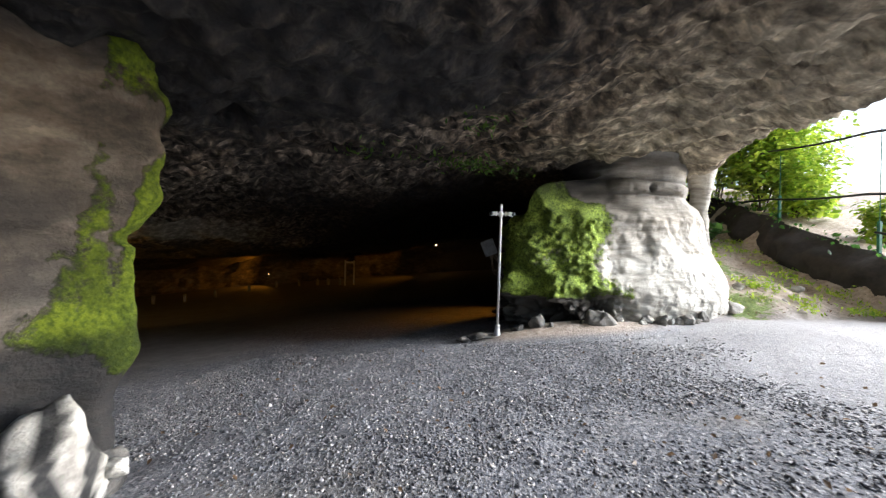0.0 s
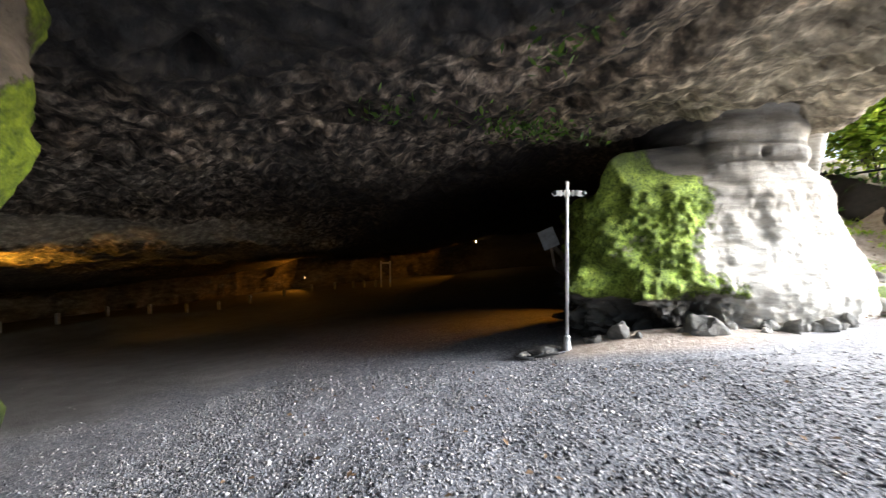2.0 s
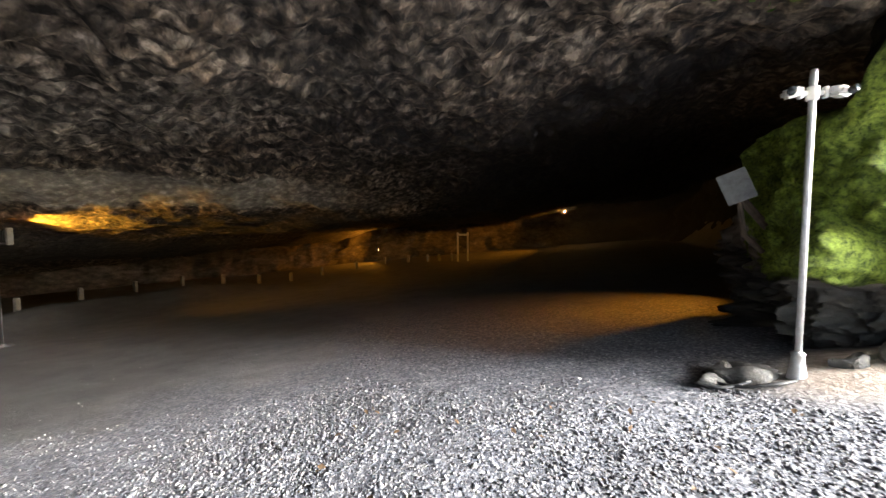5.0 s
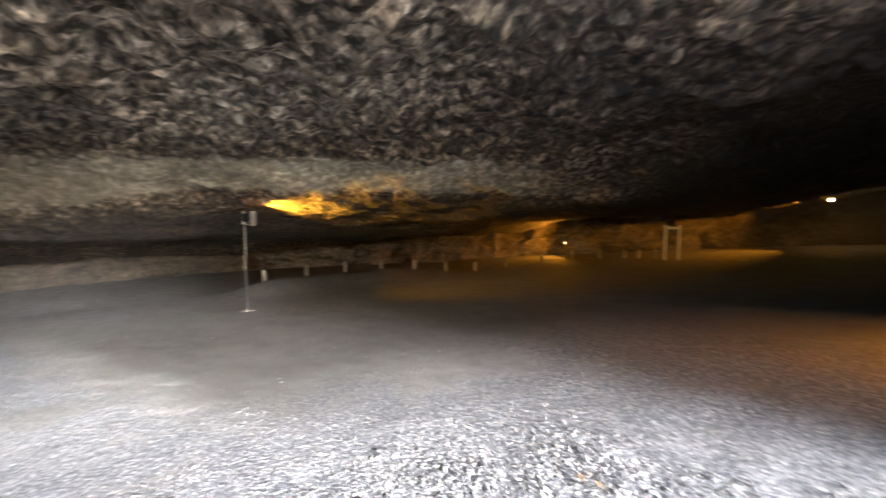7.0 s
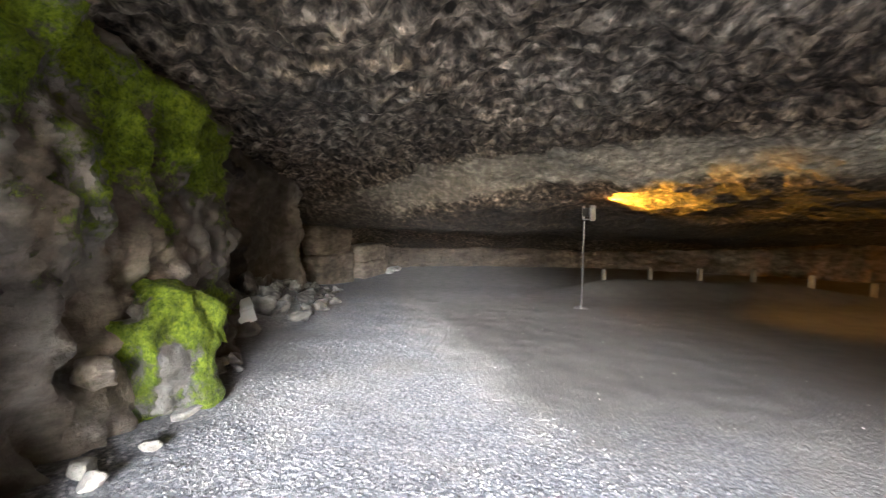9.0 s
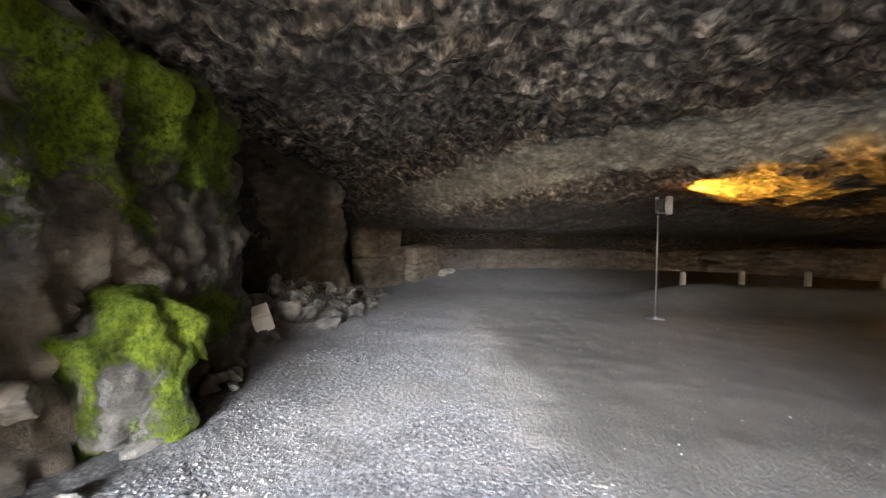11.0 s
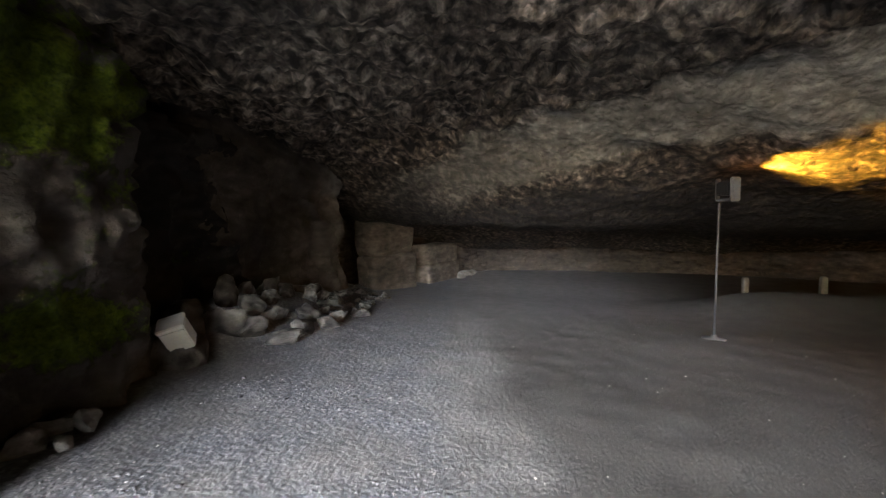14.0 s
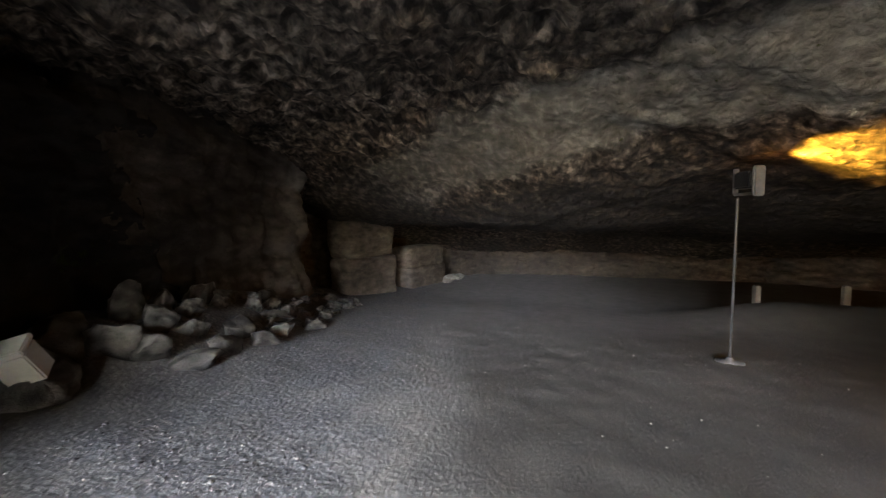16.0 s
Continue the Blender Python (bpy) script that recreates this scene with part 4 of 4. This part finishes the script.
wall_lamp((-11.6, 27.7, -0.45), (-14.0, 25.6, 0.3), 15.0, "amber lamp on the far cave wall", 2.0)
wall_lamp((-0.5, 27.5, 1.72), (-3.0, 26.9, 2.0), 28.0, "bright amber lamp high on the far wall", 25.0, 130)
wall_lamp((2.9, 12.2, 1.6), (-0.6, 11.3, -0.4), 3.8, "amber lamp behind the pillar shining on the floor", 4.0, 64)


# ---- bollards and frame ----
def bollard():
    ob = thing("bollard", pose(0, 0, 0), "short pale concrete bollard standing in a row", "bollard", "bollards along the cave")
    part("body", box((0.12, 0.12, 0.38), (0, 0, 0.17), 0.012), GREY_POST, ob)
    part("cap", lathe([(0.076, 0.36), (0.08, 0.372), (0.056, 0.392), (0.016, 0.402)], sides=4, turn=(0, 0, 45)), GREY_POST, ob)
    return ob


first = None
row = [(-15.2 + 0.62 * k, 13.3 + 1.26 * k) for k in range(-1, 6)] + [(-11.54, 21.2), (-10.8, 23.3), (-10.1, 25.3), (-8.6, 25.0), (-7.4, 24.7), (-6.7, 24.4), (-5.95, 24.1)]
for x, y in row:
    m = pose(x, y, gz(x, y) - 0.01, 0, 0, 12 * math.sin(x * 5))
    if first is None:
        first = bollard()
        first.matrix_world = m
    else:
        copy_thing(first, m)
fx, fy = -5.2, 23.3
gate = thing("timber_frame", pose(fx, fy, gz(fx, fy), 0, 0, 10), "pale upright timber frame standing at the end of the bollards", "frame")
for k in (-1, 1):
    part("upright", box((0.09, 0.09, 1.4), (k * 0.24, 0, 0.69)), CONCRETE, gate)
part("top_rail", box((0.42, 0.07, 0.1), (0, 0, 1.28)), CONCRETE, gate)

# ---- board by the pillar ----
board = thing("notice_board", pose(1.0, 9.05, 1.52), "small white board tilted on a brown timber arm from the pillar", "sign")
part("arm", tube([(0.02, 0.05, -0.05), (0.4, 0.3, -0.4), (1.1, 0.8, -0.9)], 0.045), BARK, board)
part("strut", tube([(0.05, 0.06, -0.1), (0.12, 0.1, -0.5), (0.9, 0.7, -1.1)], 0.03), BARK, board)
part("panel", box((0.28, 0.025, 0.34), (0, 0, 0.02), 0.006, (0, -22, -15)), BOARD, board, "blank grey-white panel")

# ---- foam box ----
bx, by = -8.62, 3.02
crate = thing("foam_box", pose(bx, by, gz(bx, by) + 0.36, 18, 28, 35), "white foam box tipped on its corner among the rocks", "box")
part("body", box((0.2, 0.24, 0.28), (0, 0, 0), 0.012), FOAM, crate)
part("lid", box((0.215, 0.255, 0.05), (0, 0, 0.167), 0.01), FOAM, crate)
boulder((0.7, 0.55, 0.5), (-8.75, 2.9), 110, label="dark rock under the foam box", shade_stain=0.9)


# ---- scattered gravel, leaves, plants ----
def tri_mesh(name, verts, tris, material):
    me = bpy.data.meshes.new(name)
    me.vertices.add(len(verts))
    me.vertices.foreach_set("co", verts.astype(np.float32).ravel())
    me.loops.add(tris.size)
    me.loops.foreach_set("vertex_index", tris.astype(np.int32).ravel())
    me.polygons.add(len(tris))
    me.polygons.foreach_set("loop_start", np.arange(0, tris.size, 3, dtype=np.int32))
    me.update(calc_edges=True)
    me.validate()
    me.materials.append(material)
    return new(name, me)


def pebble_material():
    m, n, l, b = mat("crushed_stone")
    g = n.new("ShaderNodeNewGeometry")
    col = ramp(n, l, g.outputs["Random Per Island"], [(0.0, (0.06, 0.06, 0.066)), (0.4, (0.14, 0.14, 0.152)), (0.75, (0.24, 0.238, 0.248)), (0.96, (0.34, 0.33, 0.32)), (1.0, (0.6, 0.58, 0.55))])
    f = tex(n, l, coords(n, l), 60, 4)
    col = blend(n, l, 0.5, col, ramp(n, l, f, [(0.3, (0.5,) * 3), (0.7, (1,) * 3)]), "MULTIPLY")
    l.new(col, b.inputs["Base Color"])
    b.inputs["Roughness"].default_value = 0.85
    b.inputs["Specular IOR Level"].default_value = 0.25
    return m


rng = np.random.default_rng(4)
N = 240000
t = rng.random(N)
gxs = np.where(t < 0.5, rng.uniform(-4.2, 5.2, N), rng.uniform(-12.5, -2.5, N))
gys = np.where(t < 0.5, rng.uniform(0.7, 8.2, N), rng.uniform(3.3, 9.5, N))
sz = np.minimum(rng.gamma(3.0, 0.0029, N) + 0.0045, 0.036) * (1 - 0.15 * step(-2.0, -4.5, gxs))
pp = np.stack([gxs, gys, 0 * gxs], -1)
keep = (vnoise(pp, 1.2, 55) + rng.uniform(-0.8, 0.8, N) > -0.35 + 0.6 * step(-2, -5, gxs) + 1.3 * step(-6, -11.5, gxs) + 1.5 * step(5.0, 7.6, gys - 0.12 * (gxs + 7)) * step(-3.5, -6, gxs) + 1.2 * step(7.2, 8.6, gys) + 1.6 * step(2.6, 5.2, gxs) + 1.0 * blob(gxs, gys, -0.9, 2.7, 0.9, 0.6) + 0.6 * blob(gxs, gys, 2.2, 3.6, 1.4, 0.4)) & ~((gxs < -2.5) & (gys < 3.75)) & ~((gxs < -2.2) & (gys < 3.6)) & ~((gxs > 1.6) & (gys > 7.7))
gxs, gys, sz = gxs[keep], gys[keep], sz[keep]
N = len(gxs)
octa = np.array([(1, 0, 0), (0, 1, 0), (-1, 0, 0), (0, -1, 0), (0, 0, 0.5), (0, 0, -0.6)], dtype=float)
otri = np.array([(0, 1, 4), (1, 2, 4), (2, 3, 4), (3, 0, 4), (1, 0, 5), (2, 1, 5), (3, 2, 5), (0, 3, 5)])
jit = octa[None] * rng.uniform(0.55, 1.25, (N, 6, 1)) + rng.uniform(-0.3, 0.3, (N, 6, 3))
ang = rng.uniform(0, 6.283, N)
ca, sa = np.cos(ang)[:, None], np.sin(ang)[:, None]
v = np.stack([jit[..., 0] * ca - jit[..., 1] * sa, jit[..., 0] * sa + jit[..., 1] * ca, jit[..., 2]], -1) * sz[:, None, None]
pp = np.stack([gxs, gys, 0 * gxs], -1)
hz = ground_z(gxs, gys) + 0.014 * fbm(pp, 0.7, 3, 3) + 0.009 * vnoise(pp, 5.0, 4)
v = v + np.stack([gxs, gys, hz + (0.05 - 0.1 * step(-3, -5, gxs)) * sz], -1)[:, None, :]
tris = (otri[None] + 6 * np.arange(N)[:, None, None]).reshape(-1, 3)
tagged(tri_mesh("gravel", v.reshape(-1, 3), tris, pebble_material()), "loose dark crushed stone strewn over the ground", "gravel", kind="stuff")


def leaves(name, centres, normals, size, material, label, category, kind="", spread=0.4, seed=1, long=1.6):
    """Small bent leaf blades at given places, as one mesh."""
    r = np.random.default_rng(seed)
    n = len(centres)
    a = r.normal(size=(n, 3))
    nn = normals + spread * r.normal(size=(n, 3))
    nn /= np.linalg.norm(nn, axis=1)[:, None] + 1e-9
    u = np.cross(nn, a)
    u /= np.linalg.norm(u, axis=1)[:, None] + 1e-9
    w = np.cross(nn, u)
    s = (size * r.uniform(0.6, 1.3, n))[:, None]
    base, tip = centres - u * s * long * 0.5, centres + u * s * long * 0.5 - nn * s * 0.2
    l_, r_ = centres + w * s * 0.5 + nn * s * 0.08, centres - w * s * 0.5 + nn * s * 0.08
    verts = np.stack([base, l_, tip, r_], 1).reshape(-1, 3)
    k = 4 * np.arange(n)[:, None, None]
    tr = (np.array([(0, 1, 2), (0, 2, 3)])[None] + k).reshape(-1, 3)
    return tri_mesh(name, verts, tr, material)


lx, ly = np.concatenate([rng.uniform(-3, 4.5, 260), rng.uniform(5.2, 9.2, 500)]), np.concatenate([rng.uniform(1.0, 7.5, 260), rng.uniform(8.0, 13.0, 500)])
cz = np.stack([lx, ly, ground_z(lx, ly) + 0.035 + 0.07 * (lx > 5)], -1)
tagged(leaves("leaf_litter", cz, np.tile((0, 0, 1.0), (760, 1)), 0.036, DEAD, "", "", seed=3), "dry brown leaves strewn over the ground", "leaf litter", kind="stuff")


def fern(at, n, size, seed, label, up=(0, 0, -1.0), radius=0.25):
    r = np.random.default_rng(seed)
    c = np.array(at) + r.normal(size=(n, 3)) * np.array((radius, radius, 0.06))
    ob = leaves("fern", c, np.tile(up, (n, 1)) + r.normal(size=(n, 3)) * 0.6, size, FERN, "", "", seed=seed, long=2.6)
    return tagged(ob, label, "plant", "ferns on the roof", "stuff")


for i, (x, y, z, n) in enumerate(((-1.2, 6.2, 2.97, 60), (0.34, 7.15, 2.98, 130), (0.9, 7.5, 2.95, 60), (-0.3, 6.6, 3.0, 40), (0.5, 5.2, 3.05, 50))):
    fern((x, y, z), n, 0.04, 30 + i, "small green fern tuft hanging from the roof")


def bush(at, radius, n, size, seed, label, material=LEAF, name="shrub", category="shrub", stems=5, height=1.0):
    """Stems and a cloud of leaves in uneven clumps."""
    r = np.random.default_rng(seed)
    ob = thing(name, pose(*at), label, category)
    clumps = r.normal(size=(14, 3))
    clumps = clumps / np.linalg.norm(clumps, axis=1)[:, None] * r.uniform(0.3, 1.0, (14, 1)) * np.array((radius, radius, radius * height)) + np.array((0, 0, radius * height))
    for k in range(stems):
        c = clumps[k]
        part("stem", tube([(0.1 * math.cos(k), 0.1 * math.sin(k), -0.1), tuple(c * 0.5 + np.array((0, 0, 0.1))), tuple(c)], 0.012 + 0.008 * radius), BARK, ob)
    which = r.integers(0, 14, n)
    c = clumps[which] + r.normal(size=(n, 3)) * radius * 0.28
    c[:, 2] = np.maximum(c[:, 2], 0.02)
    cr = leaves("foliage", c, c * 0.4 / radius + np.array((0, 0, 0.6)), size, material, "", "", seed=seed)
    cr.parent = ob
    return ob


for i, (x, y, r, n) in enumerate(((11.0, 13.0, 0.9, 1800), (10.6, 13.9, 1.4, 3200), (10.2, 15.5, 1.7, 3600), (8.4, 15.6, 1.5, 2200), (11.3, 10.6, 0.5, 700), (12.0, 16.0, 2.3, 4600), (11.6, 14.3, 1.2, 2400))):
    bush((x, y, gz(x, y)), r, n, 0.13, 200 + i, "bright green sunlit shrub behind the fence", height=1.2)
for i, (x, y) in enumerate(((7.7, 12.7), (8.3, 13.0), (7.2, 13.1))):
    bush((x, y, gz(x, y) + 0.05), 0.45, 46, 0.26, 300 + i, "low broad-leaved plant on the bank", LEAF_BIG, "broad_leaf_plant", "plant", 4, 0.7)


def tree(x, y, h, seed):
    r = np.random.default_rng(seed)
    ob = thing("tree", pose(x, y, gz(x, y)), "leafy tree standing beyond the fence", "tree", "trees beyond the fence")
    t = h * 0.45
    part("trunk", lathe([(0.24, -0.2), (0.18, 0.4), (0.14, t), (0.08, h * 0.8)], sides=10), BARK, ob, smooth=True)
    cl = []
    for k in range(9):
        a = k * 2.4
        e = np.array((math.cos(a) * h * 0.3 * r.uniform(0.6, 1.1), math.sin(a) * h * 0.3 * r.uniform(0.6, 1.1), t + h * 0.5 * r.uniform(0.15, 1.0)))
        part("limb", tube([(0, 0, t * r.uniform(0.7, 1.1)), tuple(e * np.array((0.5, 0.5, 0.85))), tuple(e)], 0.05), BARK, ob)
        cl.append(e)
    cl = np.array(cl)
    c = cl[r.integers(0, 9, 2600)] + r.normal(size=(2600, 3)) * h * 0.1
    leaves("crown", c, np.tile((0, 0, 1.0), (2600, 1)), 0.2, LEAF, "", "", seed=seed, spread=0.8).parent = ob
    return ob


for i, (x, y, h) in enumerate(((16, 21.5, 7), (13, 21, 7), (18, 26, 8))):
    tree(x, y, h, 400 + i)

# ---- fence on the bank ----
fence = thing("fence", pose(0, 0, 0), "green steel fence posts joined by slack black cables", "fence")
fxl = 10.0
for y, h in ((6.9, 2.6), (9.54, 2.35), (12.4, 3.3), (15.6, 5.0)):
    z = gz(fxl, y) - 0.1
    part("post", box((0.07, 0.07, h - z), (fxl, y, (z + h) / 2)), GREEN, fence)
    part("stay", tube([(fxl, y, h - 0.05), (fxl, y, max(4.5, h + 0.4))], 0.012, 6), GREEN, fence)
for z0, z1, y1 in ((4.2, 4.95, 15.7), (2.78, 3.45, 15.7), (1.95, 2.1, 9.6)):
    part("wire", tube([(fxl - 0.04, 6.8 + (y1 - 6.8) * k / 12, z0 + (z1 - z0) * k / 12 - 0.05 * math.sin(math.pi * (k % 4) / 4)) for k in range(13)], 0.03), BLACK, fence)

# rough edge of the bank under the fence, its shadow put into the colour
ey = np.linspace(6.0, 18.0, 160)[:, None]
ev = np.linspace(0, 1, 14)[None, :]
ez0, ez1 = ground_z(9.3 + 0 * ey, ey) - 0.15, ground_z(10.0 + 0 * ey, ey) + 0.12
ep = np.stack([9.25 + 0.6 * ev ** 2 + 0 * ey, ey + 0 * ev, ez0 + (ez1 - ez0) * ev], -1)
ep[..., 0] -= 0.22 * fbm(ep, 1.6, 4, 301) + 0.1 * np.sin(ev * math.pi)
edge_bank = new("bank_edge", mesh_of("bank_edge", ep.reshape(-1, 3), grid_faces(160, 14), [SOIL_SHADED], True))
tagged(edge_bank, "earth edge with roots under the fence, its shadow painted near-black", "bank", kind="structure")
ivy = np.random.default_rng(77)
pick = ep.reshape(-1, 3)[ivy.integers(0, 160, 320) * 14 + 13] + ivy.normal(size=(320, 3)) * 0.13 - np.array((0.05, 0, 0))
tagged(leaves("ivy", pick, np.tile((-1.0, 0, 0.4), (320, 1)), 0.09, LEAF_BIG, "", "", seed=78), "green ivy leaves creeping over the dark bank", "ivy", kind="stuff")
gt = np.random.default_rng(79)
tx, ty = gt.uniform(5.6, 9.0, 60), gt.uniform(8.3, 13.0, 60)
cx, cy = np.repeat(tx, 26) + gt.normal(size=1560) * 0.12, np.repeat(ty, 26) + gt.normal(size=1560) * 0.12
tuft = np.stack([cx, cy, ground_z(cx, cy) + 0.09 + gt.uniform(0, 0.05, 1560)], -1)
tagged(leaves("grass", tuft, np.stack([gt.normal(size=1560), gt.normal(size=1560), 0.2 + 0 * cx], -1), 0.035, LEAF, "", "", seed=80, long=3.4), "small bright grass tufts growing on the bank", "grass", kind="stuff")

# cable lying on the gravel beside the pole
cable = [(1.02, 7.8), (0.86, 7.7), (0.66, 7.72), (0.5, 7.82), (0.42, 7.98), (0.56, 8.1), (0.74, 8.04), (0.8, 7.9), (0.66, 7.8), (0.46, 7.74), (0.28, 7.8)]
fine = smooth_line(cable, 0.04)
tagged(part("cable", tube([(x, y, gz(x, y) + 0.05 + 0.02 * math.sin(9 * x)) for x, y in fine], 0.016), RUBBER, None, "black cable coiled loosely on the gravel beside the pole", True), "", "cable")

# pale chips strewn over the trodden floor of the cave
cr = np.random.default_rng(91)
n_chips = 170
ax_, ay_ = cr.uniform(-14, -2.5, n_chips), cr.uniform(3.8, 10.5, n_chips)
az_ = ground_z(ax_, ay_)
size_ = cr.uniform(0.006, 0.014, n_chips)
chip = octa[None] * cr.uniform(0.6, 1.2, (n_chips, 6, 1)) * size_[:, None, None] + np.stack([ax_, ay_, az_ + 0.012], -1)[:, None, :]
tagged(tri_mesh("stone_chips", chip.reshape(-1, 3), (otri[None] + 6 * np.arange(n_chips)[:, None, None]).reshape(-1, 3), CONCRETE), "small pale stone chips strewn over the trodden earth", "stone chips", kind="stuff")
